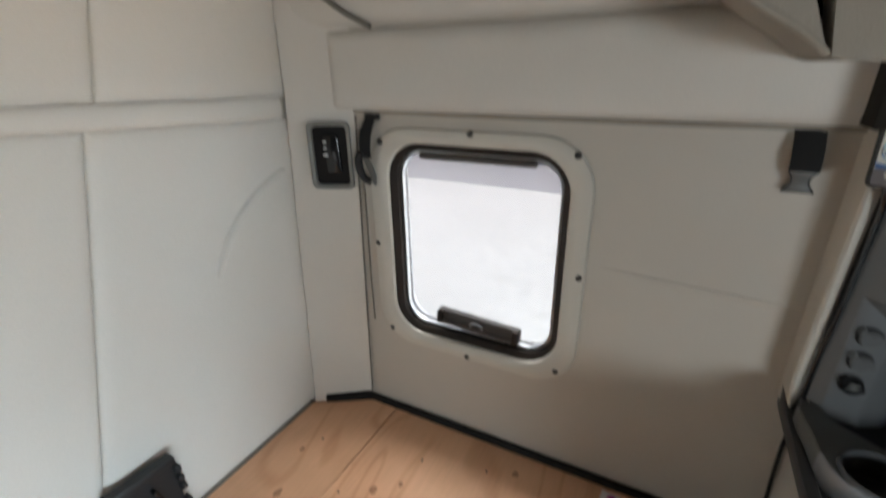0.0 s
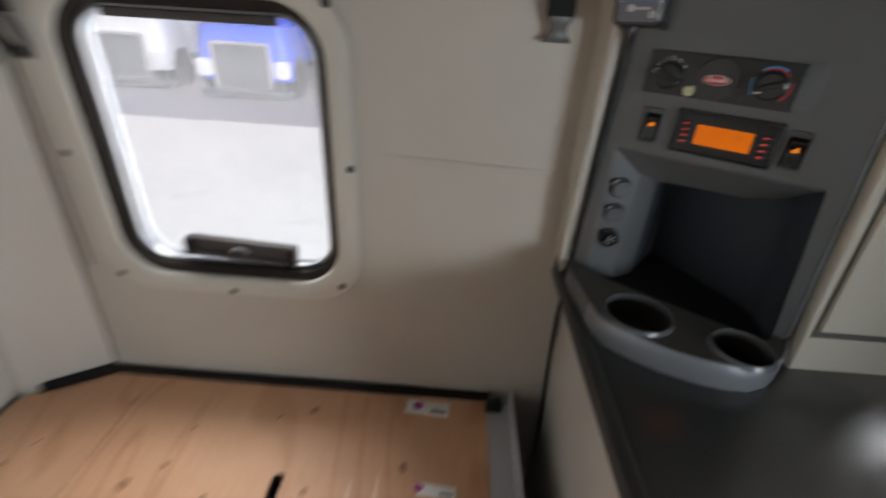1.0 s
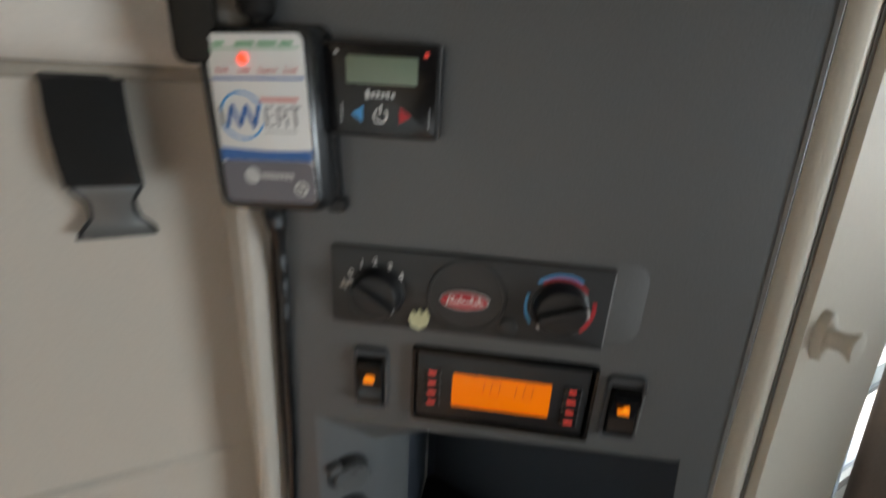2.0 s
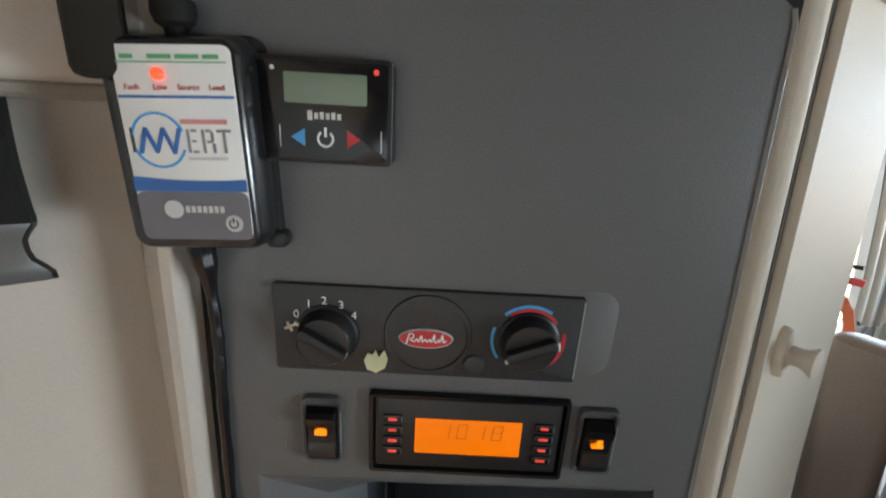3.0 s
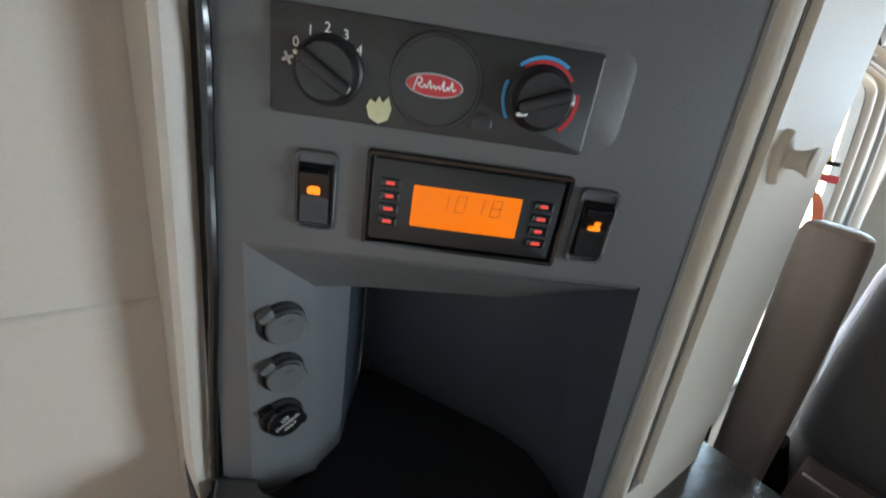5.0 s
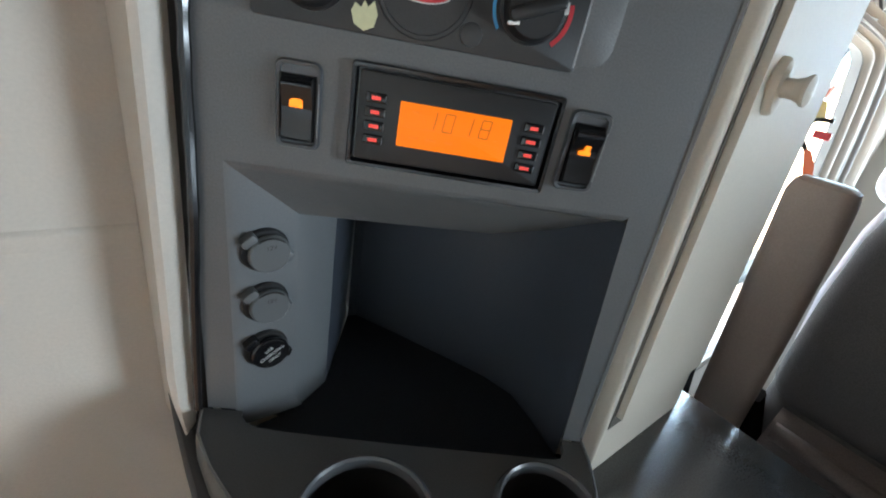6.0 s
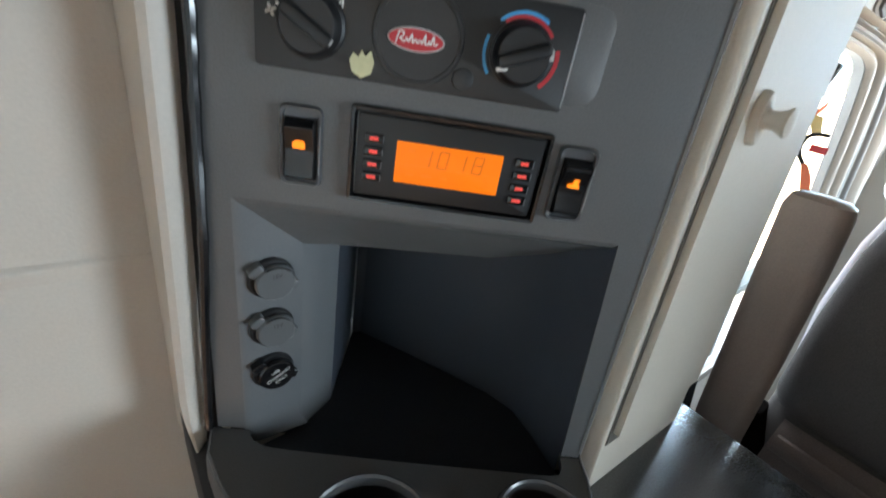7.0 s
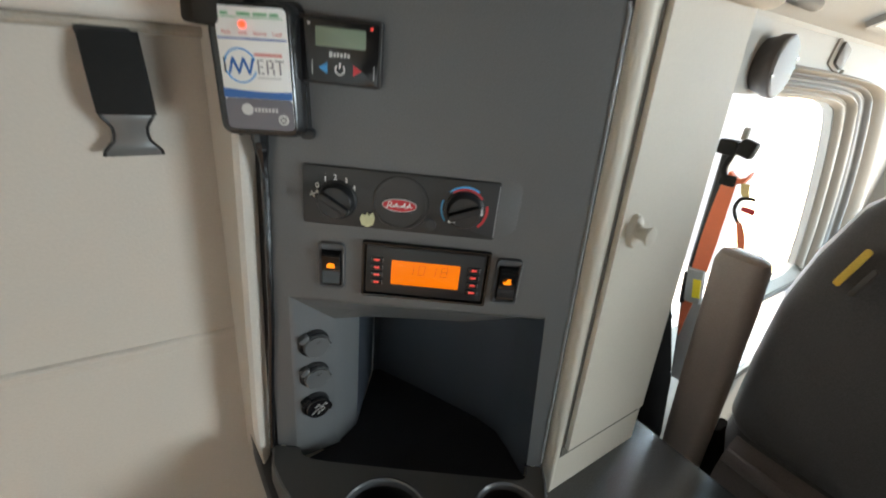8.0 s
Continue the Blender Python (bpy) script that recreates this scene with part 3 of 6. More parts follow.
# ---- sleeper window ----
def sleeper_window():
    w = tagged(new("window_1"), "rounded sleeper window with an off-white frame, half open to bright daylight", "window", kind="structure")
    w.matrix_world = on(SIDE, WIN[0], WIN[1])
    R = lambda dw, z, r: at_z(rrect(0.490 - 1.12 * dw, 0.532 - 0.86 * dw, r, 10, 0.02 * dw, 0.03 * dw), z)
    frame_bm = loft([R(0.0, 0.0, 0.10), R(0.0, 0.004, 0.10), R(0.006, 0.009, 0.097), R(0.03, 0.012, 0.09), R(0.055, 0.011, 0.085),
                     R(0.075, 0.005, 0.08), R(0.082, -0.004, 0.078), R(0.088, -0.03, 0.075), R(0.060, -0.03, 0.08)], False, False)
    part("frame", frame_bm, FRAME_PLASTIC, w, m=Matrix.Translation((-0.003, -0.003, 0)))
    S = lambda dw, z, r: at_z(rrect(0.424 - dw, 0.487 - dw, r, 10), z)
    seal = loft([S(0.0, -0.010, 0.08), S(0.004, -0.003, 0.08), S(0.03, -0.002, 0.07), S(0.052, -0.010, 0.06), S(0.058, -0.022, 0.055), S(0.058, -0.05, 0.055),
                 S(0.0, -0.05, 0.08)], False, False)
    part("seal", seal, BROWN_RUBBER, w, "dark brown rubber seal")
    inner = loft([at_z(rrect(0.368 - d, 0.431 - d, 0.055, 8), z) for d, z in ((0, -0.022), (0.012, -0.020), (0.014, -0.030), (0, -0.032))], False, False)
    part("sash", inner, ALU, w, "thin bright sash rim")
    pane = part("pane", rbox(0.360, 0.423, -0.031, -0.028, 0.05, 0.0005, n=6), GLASS, w)
    pane.visible_shadow = False
    bar = block(-0.128, 0.128, 0.198, 0.211, -0.026, -0.010, 0.003)
    part("vent_hinge", bar, LATCH, w, "dark hinge bar of the vent pane")
    latch = rbox(0.205, 0.036, -0.03, -0.014, 0.004, 0.002)
    lat = part("vent_latch", latch, LATCH, w, "dark brown vent latch", m=on(Matrix(), 0.010, -0.184, 0.0, -3))
    part("latch_ledge", rbox(0.200, 0.010, -0.014, -0.008, 0.003, 0.002, 0, -0.012), LATCH, lat)
    for sx in (-1, 1):
        part("latch_end", rbox(0.014, 0.034, -0.014, -0.006, 0.004, 0.002, sx * 0.095, 0.0), BROWN_RUBBER, lat)
    arch = smooth_path([(-0.016, -0.002, -0.009), (-0.010, 0.006, -0.007), (0.0, 0.009, -0.006), (0.010, 0.006, -0.007), (0.016, -0.002, -0.009)])
    part("latch_lever", tube(arch, 0.0032, 8), GREY_TRIM, lat, "small grey pull lever")
    for x, z in ((-0.597, 1.337), (-0.385, 1.364), (-0.178, 1.338), (-0.155, 1.105), (-0.182, 0.877), (-0.39, 0.848), (-0.597, 0.872), (-0.622, 1.100)):
        part("screw", lathe(((0.0065, 0.008), (0.0065, 0.0125), (0.0045, 0.0145), (0.001, 0.015)), 12), SCREW, w,
             m=on(Matrix(), x - WIN[0], z - WIN[1]))
    return w


sleeper_window()


def light_switch():
    """Recessed latch plate on the angled corner panel."""
    a, b = Vector((-0.668, 0.952, 0)), Vector((-0.83, 0.890, 0))
    x = (a - b).normalized()
    z = x.cross(Vector((0, 0, 1)))
    s = thing("wall_switch", axes(tuple(a.lerp(b, 0.34) + Vector((0, 0, 1.302)) + 0.007 * z), x, (0, 0, 1), z),
              "black recessed switch plate in a grey bezel on the corner panel", "switch")
    Q = lambda d, zz, r: at_z(rrect(0.100 - d, 0.152 - d, r, 6), zz)
    part("bezel", loft([Q(0, 0.0, 0.014), Q(0, 0.004, 0.014), Q(0.004, 0.006, 0.012), Q(0.018, 0.005, 0.010), Q(0.023, -0.008, 0.01), Q(0.04, -0.008, 0.01)], False, False),
         SWITCH_GREY, s, "grey bezel")
    part("recess", rbox(0.084, 0.134, -0.010, -0.004, 0.010, 0.001), RUBBER, s)
    part("rocker", rbox(0.034, 0.086, -0.004, 0.004, 0.006, 0.003), GLOSS, s, m=on(Matrix(), 0.004, 0.004, 0.0, 3))
    for dy, w in ((0.032, 0.007), (0.018, 0.006), (0.003, 0.010)):
        part("mark", rbox(w, 0.005, 0.0, 0.0095, 0.0015, 0.0005), PALE, s, "pale printed mark", m=on(Matrix(), -0.010, dy))


light_switch()


def belt_strap(x, z_top, hang, width, lean, label):
    """A black webbing strap with a bent metal hook, hung from the wall lip."""
    s = thing("bunk_restraint_strap", on(SIDE, x, z_top, 0.004), label, "strap", "bunk straps")
    web = bmesh.new()
    rows = []
    for i in range(13):
        t = i / 12
        y, d = -hang * t, 0.004 + 0.013 * t + 0.006 * math.sin(math.pi * t) + lean * t
        sl = -0.0025 * (1 - t)
        rows.append([(sl - width / 2, y, d), (sl - width * 0.45, y, d + 0.0012), (sl + width * 0.45, y, d + 0.0042), (sl + width / 2, y, d + 0.003), (sl + width / 2, y, d + 0.0005), (sl - width / 2, y, d - 0.0025)])
    loft(rows, bm=web)
    part("webbing", web, BELT_BLACK, s)
    hook = bmesh.new()
    prof = [(0.003, 0.013, 0.50), (-0.003, 0.014, 0.49), (-0.008, 0.0135, 0.40), (-0.013, 0.012, 0.335), (-0.020, 0.010, 0.325), (-0.027, 0.0085, 0.36), (-0.032, 0.0075, 0.46), (-0.037, 0.008, 0.56), (-0.041, 0.010, 0.58)]
    rings = []
    for dy, d, k in prof:
        y, w = -hang + 0.78 * dy, width * k * 0.9
        rings.append([(-w, y, d + lean), (-w * 0.8, y, d + lean + 0.0015), (w * 0.8, y, d + lean + 0.0015), (w, y, d + lean), (w, y, d + lean - 0.002), (-w, y, d + lean - 0.002)])
    loft(rings, bm=hook)
    part("hook", hook, HOOK, s, "bent grey-painted metal hook")
    for sx in (-1, 1):
        part("hook_edge", tube([(sx * width * k * 0.9, -hang + 0.78 * dy, d + lean) for dy, d, k in prof], 0.0013, 6), BLACK, s, "dark rolled hook edge")
    part("mount", rbox(width * 0.9, 0.006, -0.002, 0.006, 0.002, 0.001), BLACK, s, m=Matrix.Translation((-0.005, -0.001, 0)))
    return s


belt_strap(0.1365, 1.394, 0.055, 0.036, 0.0, "black webbing bunk strap with bent metal hook beside the cabinet")
side_strap = thing("bunk_restraint_strap", on(SIDE, -0.622, 1.392, 0.0), "black webbing bunk strap with a dark hook beside the window frame", "strap", "bunk straps")
web2 = []
for y, x0, x1, d in ((0.0, -0.006, 0.020, 0.010), (-0.012, -0.008, 0.022, 0.016), (-0.030, -0.014, 0.018, 0.024), (-0.050, -0.016, 0.016, 0.028), (-0.072, -0.018, 0.012, 0.026), (-0.088, -0.020, 0.010, 0.022)):
    web2.append([(x0, y, d), (x1, y, d + 0.004), (x1, y, d + 0.007), (x0, y, d + 0.003)])
part("webbing", loft(web2), BELT_BLACK, side_strap)
part("mount", rbox(0.030, 0.014, 0.0, 0.016, 0.004, 0.002), BLACK, side_strap, m=Matrix.Translation((0.007, -0.003, 0)))
part("hook", tube(smooth_path([(-0.014, -0.076, 0.030), (-0.022, -0.092, 0.030), (-0.024, -0.115, 0.026), (-0.018, -0.135, 0.020), (-0.004, -0.143, 0.016)]), 0.0085, 10), BLACK, side_strap, "dark bent hook")
part("tongue", loft([[(x - w, y, d), (x + w, y, d + 0.002), (x + w, y, d + 0.004), (x - w, y, d + 0.002)] for x, y, w, d in ((-0.010, -0.084, 0.008, 0.022), (0.000, -0.105, 0.010, 0.020), (0.006, -0.130, 0.009, 0.016), (0.006, -0.150, 0.004, 0.012))]), HOOK, side_strap, "grey metal tongue")
solo("restraint_cord", tube(smooth_path([(-0.640, 0.930, 1.26), (-0.643, 0.936, 1.22), (-0.650, 0.944, 1.15), (-0.655, 0.947, 1.0), (-0.655, 0.948, 0.88)]), 0.0022),
     PIPING, "thin grey cord hanging along the window frame", "cord")


# ---- bunk ----
BUNK_Z = 0.61
solo("bunk_box", block(-0.84, 0.13, -1.05, 0.95, 0.0, 0.588), DARK_TRIM, "dark boxed bunk base under the plywood", "bunk base")
board_rear = [(-0.602, 0.944), (-0.690, 0.944), (-0.826, 0.856), (-0.826, -1.05), (-0.602, -1.05)]
board_front = [(0.113, 0.944), (-0.5995, 0.944), (-0.5995, -1.05), (0.113, -1.05)]
slot = rrect(0.019, 0.122, 0.0094, 6, -0.257, 0.682)
bunk = thing("plywood_bunk_board", Matrix.Translation((0, 0, BUNK_Z)), "bare knotty plywood bunk boards with a finger slot", "bunk board")
part("rear_board", holed(board_rear, [], -0.018, 0.0), PLY, bunk)
front = part("front_board", holed(board_front, [slot], -0.018, 0.0), PLY, bunk)
# slot sides get near-black instead of wood, as painted shade
part("shaded_slot_wall", loft([at_z(slot, -0.0004), at_z(slot, -0.02)], False, True), PILLAR, front, "finger slot walls, coloured black for the shade inside")
for x, y, r in ((-0.711, 0.763, 0.003), (-0.681, 0.462, 0.0062), (-0.770, 0.461, 0.0060), (-0.498, 0.597, 0.0032), (-0.576, 0.569, 0.0034), (-0.574, 0.661, 0.0028), (-0.655, 0.520, 0.0030),
                (-0.450, 0.820, 0.003), (-0.300, 0.860, 0.003), (-0.050, 0.620, 0.003), (-0.640, 0.400, 0.005)):
    part("screw_hole", lathe(((r, 0.0006), (r * 0.8, 0.001), (0.0005, 0.0008)), 10), DARK_TRIM, bunk, m=Matrix.Translation((x, y, 0)))
for x, y, r in ((-0.507, 0.700, 0.009), (-0.695, 0.598, 0.008), (-0.367, 0.688, 0.006), (-0.205, 0.713, 0.006), (-0.043, 0.772, 0.007), (-0.735, 0.715, 0.006), (-0.237, 0.883, 0.007), (-0.46, 0.74, 0.005)):
    knot = [(r * (1 + 0.22 * math.sin(3 * a + x * 40)) * math.cos(a), 1.35 * r * (1 + 0.22 * math.sin(2 * a + y * 30)) * math.sin(a)) for a in [2 * math.pi * k / 14 for k in range(14)]]
    part("knot", loft([at_z(knot, 0.0002), at_z([(0.8 * a, 0.8 * b) for a, b in knot], 0.0007)]), KNOT, bunk, "brown knot in the veneer", m=Matrix.Translation((x, y, 0)))
# scraped pale streaks on the board
for pts in ([(-0.136, 0.600), (-0.124, 0.600), (-0.126, 0.650), (-0.131, 0.745), (-0.135, 0.690)], [(-0.093, 0.595), (-0.061, 0.595), (-0.066, 0.650), (-0.080, 0.700), (-0.085, 0.765), (-0.089, 0.690)],
            [(-0.118, 0.52), (-0.110, 0.52), (-0.111, 0.57), (-0.114, 0.59)]):
    part("scrape", holed(pts, [], 0.0006, 0.0022), SCRAPE, bunk, "pale scraped streak")

solo("baseboard", block(-0.69, 0.12, 0.940, 0.953, 0.600, 0.627, 0.004), RUBBER, "black rubber strip where the plywood meets the side wall", "trim", "structure")
edge = loft([[(-0.690, 0.951, z) for z in (0.60, 0.631)] + [(-0.683, 0.940, 0.631), (-0.683, 0.940, 0.60)],
             [(-0.800, 0.881, z) for z in (0.60, 0.628)] + [(-0.793, 0.872, 0.628), (-0.793, 0.872, 0.60)]])
solo("trim", edge, RUBBER, "black rubber strip along the angled corner panel", "trim", "structure")
rear_edge = block(-0.836, -0.826, -1.05, 0.858, 0.604, 0.6125, 0.002)
solo("trim", rear_edge, PIPING, "thin grey strip between the plywood and the rear wall", "trim", "structure")

rail = thing("bunk_edge_rail", Matrix.Translation((0.113, 0, BUNK_Z)), "aluminium angle rail along the plywood's front edge", "rail")
part("flange", block(0.001, 0.048, -1.05, 0.930, -0.02, 0.004, 0.001), RAIL, rail)
part("lip", block(0.044, 0.050, -1.05, 0.935, -0.02, 0.044, 0.0015), RAIL, rail)
part("end_bracket", block(-0.004, 0.030, 0.908, 0.934, 0.0045, 0.022, 0.003), BLACK, rail, "small black end bracket")


def sticker(x, y, turn, label, dots, k=1.0):
    s = thing("sticker", on(Matrix(), x, y, 0, turn) @ Matrix.Translation((0, 0, BUNK_Z + 0.0002)) @ Matrix.Diagonal((k, k * (1.0 if k == 1.0 else 0.85), 1, 1)), label, "sticker", "stickers on the board")
    part("paper", rbox(0.088, 0.036, 0, 0.0008, 0.002, 0.0003), WHITE, s)
    part("dot", lathe(((0.0105, 0.0008), (0.0100, 0.0012), (0.0005, 0.0012)), 16), PURPLE, s, "magenta dot", m=Matrix.Translation((dots, 0.003, 0)))
    part("text_bar", block(0.006, 0.038, -0.010, -0.003, 0.0008, 0.0012), MID, s)
    part("text_bar", block(0.010, 0.032, 0.002, 0.006, 0.0008, 0.0011), PALE, s)


sticker(-0.010, 0.910, -4, "white paper sticker with a magenta dot on the plywood", -0.020)
sticker(0.020, 0.733, -4, "small white paper sticker with a magenta dot near the board's front", -0.042, 0.74)


def wiring_box():
    """A black plastic duct cover that leans on the rear wall, with its cable."""
    b = thing("black_plastic_cover", axes((-0.800, 0.408, BUNK_Z + 0.003), (0.08, 0.9968, 0), (-0.09, 0.0, 0.996), (0.993, -0.08, 0.09)),
              "black ribbed plastic cover leaning on the rear wall", "cover")
    part("plate", holed(rect(-0.058, 0.058, 0.0, 0.188), [], 0.0, 0.006), BLACK, b)
    part("top_rib", rbox(0.118, 0.016, 0.004, 0.026, 0.003, 0.002, 0, 0.181), BLACK, b)
    part("bottom_rib", rbox(0.120, 0.020, 0.004, 0.030, 0.003, 0.002, 0, 0.011), BLACK, b)
    part("hook_tab", rbox(0.008, 0.055, 0.006, 0.020, 0.003, 0.002), GLOSS, b, m=on(Matrix(), 0.018, 0.115, 0, 14))
    part("hook_tab", rbox(0.028, 0.008, 0.006, 0.016, 0.003, 0.002), GLOSS, b, m=on(Matrix(), 0.010, 0.092, 0, -10))
    for y in (0.150, 0.128, 0.108, 0.070, 0.050):
        part("side_clip", rbox(0.012, 0.014, 0.0, 0.018, 0.003, 0.002, 0.061, y), BLACK, b)


wiring_box()
harness = thing("wiring_harness", Matrix.Translation((0, 0, BUNK_Z)), "black wire harness with white tag lying on the plywood", "cable")
part("sheath", tube(smooth_path([(-0.792, 0.462, 0.075), (-0.775, 0.468, 0.035), (-0.745, 0.466, 0.012), (-0.715, 0.456, 0.008)]), 0.007), RUBBER, harness)
part("tag", block(-0.028, 0.028, -0.012, 0.012, 0.0, 0.006, 0.002), WHITE, harness, "white wire tag", m=on(Matrix(), -0.735, 0.442, 0.004, 35))
part("tail", tube(smooth_path([(-0.715, 0.456, 0.008), (-0.70, 0.43, 0.006), (-0.69, 0.38, 0.004), (-0.72, 0.33, 0.004)]), 0.0035), WIRE_CREAM, harness)
part("white_plug", block(-0.012, 0.012, -0.02, 0.02, 0.0, 0.014, 0.003), WHITE, harness, "white plug", m=on(Matrix(), -0.80, 0.345, 0.002, 20))
lead = thing("pigtail_wire", Matrix.Translation((0, 0, BUNK_Z)), "cream wire with a taped splice, coming out of the plywood", "cable")
path = smooth_path([(-0.575, 0.602, 0.0), (-0.585, 0.590, 0.010), (-0.605, 0.550, 0.007), (-0.618, 0.505, 0.006), (-0.632, 0.465, 0.004), (-0.66, 0.42, 0.004), (-0.665, 0.36, 0.004)])
part("insulation", tube(path, 0.0023), WIRE_CREAM, lead)
part("insulation", tube([p + Vector((0.006 * math.sin(i * 0.5), 0.002, 0.001)) for i, p in enumerate(path)], 0.0020), WIRE_CREAM, lead)
part("splice", tube([(-0.601, 0.553, 0.008), (-0.610, 0.527, 0.008), (-0.619, 0.502, 0.007)], 0.0044), RUBBER, lead, "black taped splice")
part("splice", tube([(-0.634, 0.458, 0.006), (-0.640, 0.447, 0.006)], 0.0042), RUBBER, lead, "black taped splice")


# ---- side cabinet with the control console ----
COUNTER_Z = 0.957
cab = thing("side_cabinet", Matrix.Translation((0.42, 0.84, COUNTER_Z)), "cream laminate corner cabinet with a charcoal control console and a door", "cabinet")
LOC = Matrix.Translation((-0.42, -0.84, -COUNTER_Z))
TOP = 1.50
left_rings = []
for z, wide in ((COUNTER_Z, 0.05), (0.972, 0.18), (0.988, 0.5), (1.006, 0.82), (1.03, 1.0), (1.09, 1.0), (1.15, 1.0), (1.28, 1.0), (1.40, 1.0), (TOP, 1.0)):
    u = -0.1345 - 0.0105 * max(0.0, min(1.0, (1.45 - z) / 0.42)) - 0.004 * (1 - wide)
    ring = [tuple(CON @ Vector((u + du * wide, z, d))) for du, d in ((0.001, -0.016), (0.0, -0.005), (-0.003, 0.003), (-0.0085, 0.0075), (-0.0135, 0.0075))]
    left_rings.append(ring + [(0.193, 0.953, z), (0.207, 0.953, z)])
left_side = loft(left_rings)
part("side_panel", left_side, VINYL, cab, m=LOC)
frame_outer = [(-0.1455, COUNTER_Z), (0.1535, COUNTER_Z), (0.1235, TOP), (-0.1455, TOP)]
PANEL = [(-0.1370, 1.003), (0.1490, 1.003), (0.1245, 1.440), (0.1225, 1.4455), (0.117, 1.449), (-0.128, 1.449), (-0.1315, 1.447), (-0.1335, 1.441)]
frame_hole = [(-0.136, 0.975), (0.1465, 0.975), (0.1205, 1.443), (-0.134, 1.443)]
part("front_frame", holed(frame_outer, [frame_hole], -0.018, -0.005), LAMINATE, cab, "cream frame round the console", m=LOC @ CON)
gap = holed([(-0.1500, 0.970), (0.1540, 0.970), (0.1275, 1.453), (-0.1405, 1.453)], [frame_hole], -0.0049, -0.0030)
part("panel_gasket", gap, RUBBER, cab, "dark gap round the console panel", m=LOC @ CON)
ARCH = [(-0.1370, 0.998), (-0.1165, 0.998), (-0.1175, 1.1885), (0.1165, 1.1915), (0.1345, 0.998), (0.1493, 0.998)] + PANEL[2:]
panel = part("console_panel", holed(ARCH, [], -0.008, 0.0), CONSOLE, cab, "charcoal textured console panel", m=LOC @ CON)
# lighter ridge that paints the bright highlight on the panel's right edge
part("panel_edge_glint", loft([[(x + dx, z, d) for dx, d in ((-0.0012, 0.0), (0.0, 0.0016), (0.0014, 0.0), (0.001, -0.004))]
                         for x, z in ((0.1490, 1.003), (0.1245, 1.440), (0.1225, 1.4455))]), GREY_TRIM, panel, "light strip painted as the panel's edge highlight")
part("lighter_patch", rbox(0.046, 0.048, 0.0, 0.00016, 0.010, 0.00014, 0.052, 1.291), LIGHTER_PLASTIC, panel, "faint lighter patch")

# the cubby: a funnel with a slanted socket face, a deep pocket that narrows to the right
SOCK_A, SOCK_B, SOCK_C = (-0.113, 0.0), (-0.079, -0.032), (-0.064, -0.046)
funnel = bmesh.new()
rows = []
for k in range(9):
    t = k / 8
    o, i = Vector((-0.1175 + 0.234 * t, 1.1885 + 0.003 * t, 0.0)), Vector((-0.064 + 0.150 * t, 1.142 + 0.007 * t + 0.012 * max(0.0, t - 0.75) * 4, -0.046 + 0.010 * max(0.0, t - 0.75) * 4))
    e = i - o
    rows.append([o, o + Vector((e.x * 0.04, -0.0022, -0.0005)), o + Vector((e.x * 0.09, -0.0046, -0.0020)), o + e * 0.20 + Vector((0, 0, 0.0016)), o + e * 0.6, o + e * 0.95, i, i + Vector((0.0, 0.004, -0.010))])
rows[0] = [(-0.1175, 1.1885, 0.0), (-0.1150, 1.1862, -0.0005), (-0.1125, 1.1838, -0.0017), (-0.1030, 1.174, -0.0079), (-0.0812, 1.152, -0.0225), (-0.0720, 1.145, -0.039),
           (-0.0625, 1.138, -0.055), (-0.0625, 1.142, -0.065)]
loft([[tuple(p) for p in r] for r in rows], False, False, False, bm=funnel)
part("cubby_top", funnel, CONSOLE, panel)
sock_face = bmesh.new()
FACE_LINE = ((-0.1175, 0.0), (-0.1150, -0.0005), (-0.1125, -0.0017), (-0.1080, -0.0045), (-0.0965, -0.0122), (-0.0812, -0.0225))
soft = lambda z, du=0.0: [(u + du, z, d) for u, d in FACE_LINE]
top_row = [(u, 1.1885 - 0.87 * (u + 0.1175) + (0.004 if u > -0.117 else 0.0), d) for u, d in FACE_LINE]
loft([top_row, soft(1.10), soft(1.02), soft(0.998), soft(0.991, 0.002), soft(0.985, 0.007)], False, False, False, bm=sock_face)
part("socket_face", sock_face, SOCKET_GREY, panel, "slate grey slanted socket face")
jamb = bmesh.new()
loft([[(-0.0812, z, -0.0225), (-0.0785, z, -0.0255), (-0.0745, z, -0.0325), (-0.0645, z - 0.002, -0.0510), (-0.0625, z - 0.003, -0.056)] for z in (1.162, 1.08, 1.0, 0.979)], False, False, False, bm=jamb)
part("cubby_jamb", jamb, SOCKET_GREY, panel, "lighter inner jamb")
# from here inwards the pocket's shade is put into darker colours
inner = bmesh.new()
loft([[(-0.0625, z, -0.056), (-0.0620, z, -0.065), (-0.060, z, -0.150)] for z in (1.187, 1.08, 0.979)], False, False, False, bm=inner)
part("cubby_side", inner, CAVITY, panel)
BACK = [(-0.058, -0.152), (-0.05, -0.156), (0.0, -0.130), (0.05, -0.102), (0.085, -0.082), (0.108, -0.062), (0.121, -0.035), (0.129, -0.012), (0.134, 0.0)]
TOPB = [(-0.060, -0.150), (-0.05, -0.154), (0.0, -0.130), (0.04, -0.104), (0.07, -0.084), (0.092, -0.062), (0.103, -0.035), (0.112, -0.012), (0.1165, 0.0)]
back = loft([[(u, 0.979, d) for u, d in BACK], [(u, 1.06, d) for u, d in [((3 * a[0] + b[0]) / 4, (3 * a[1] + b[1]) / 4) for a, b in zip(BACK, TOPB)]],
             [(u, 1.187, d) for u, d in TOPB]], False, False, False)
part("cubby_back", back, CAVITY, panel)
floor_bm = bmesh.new()
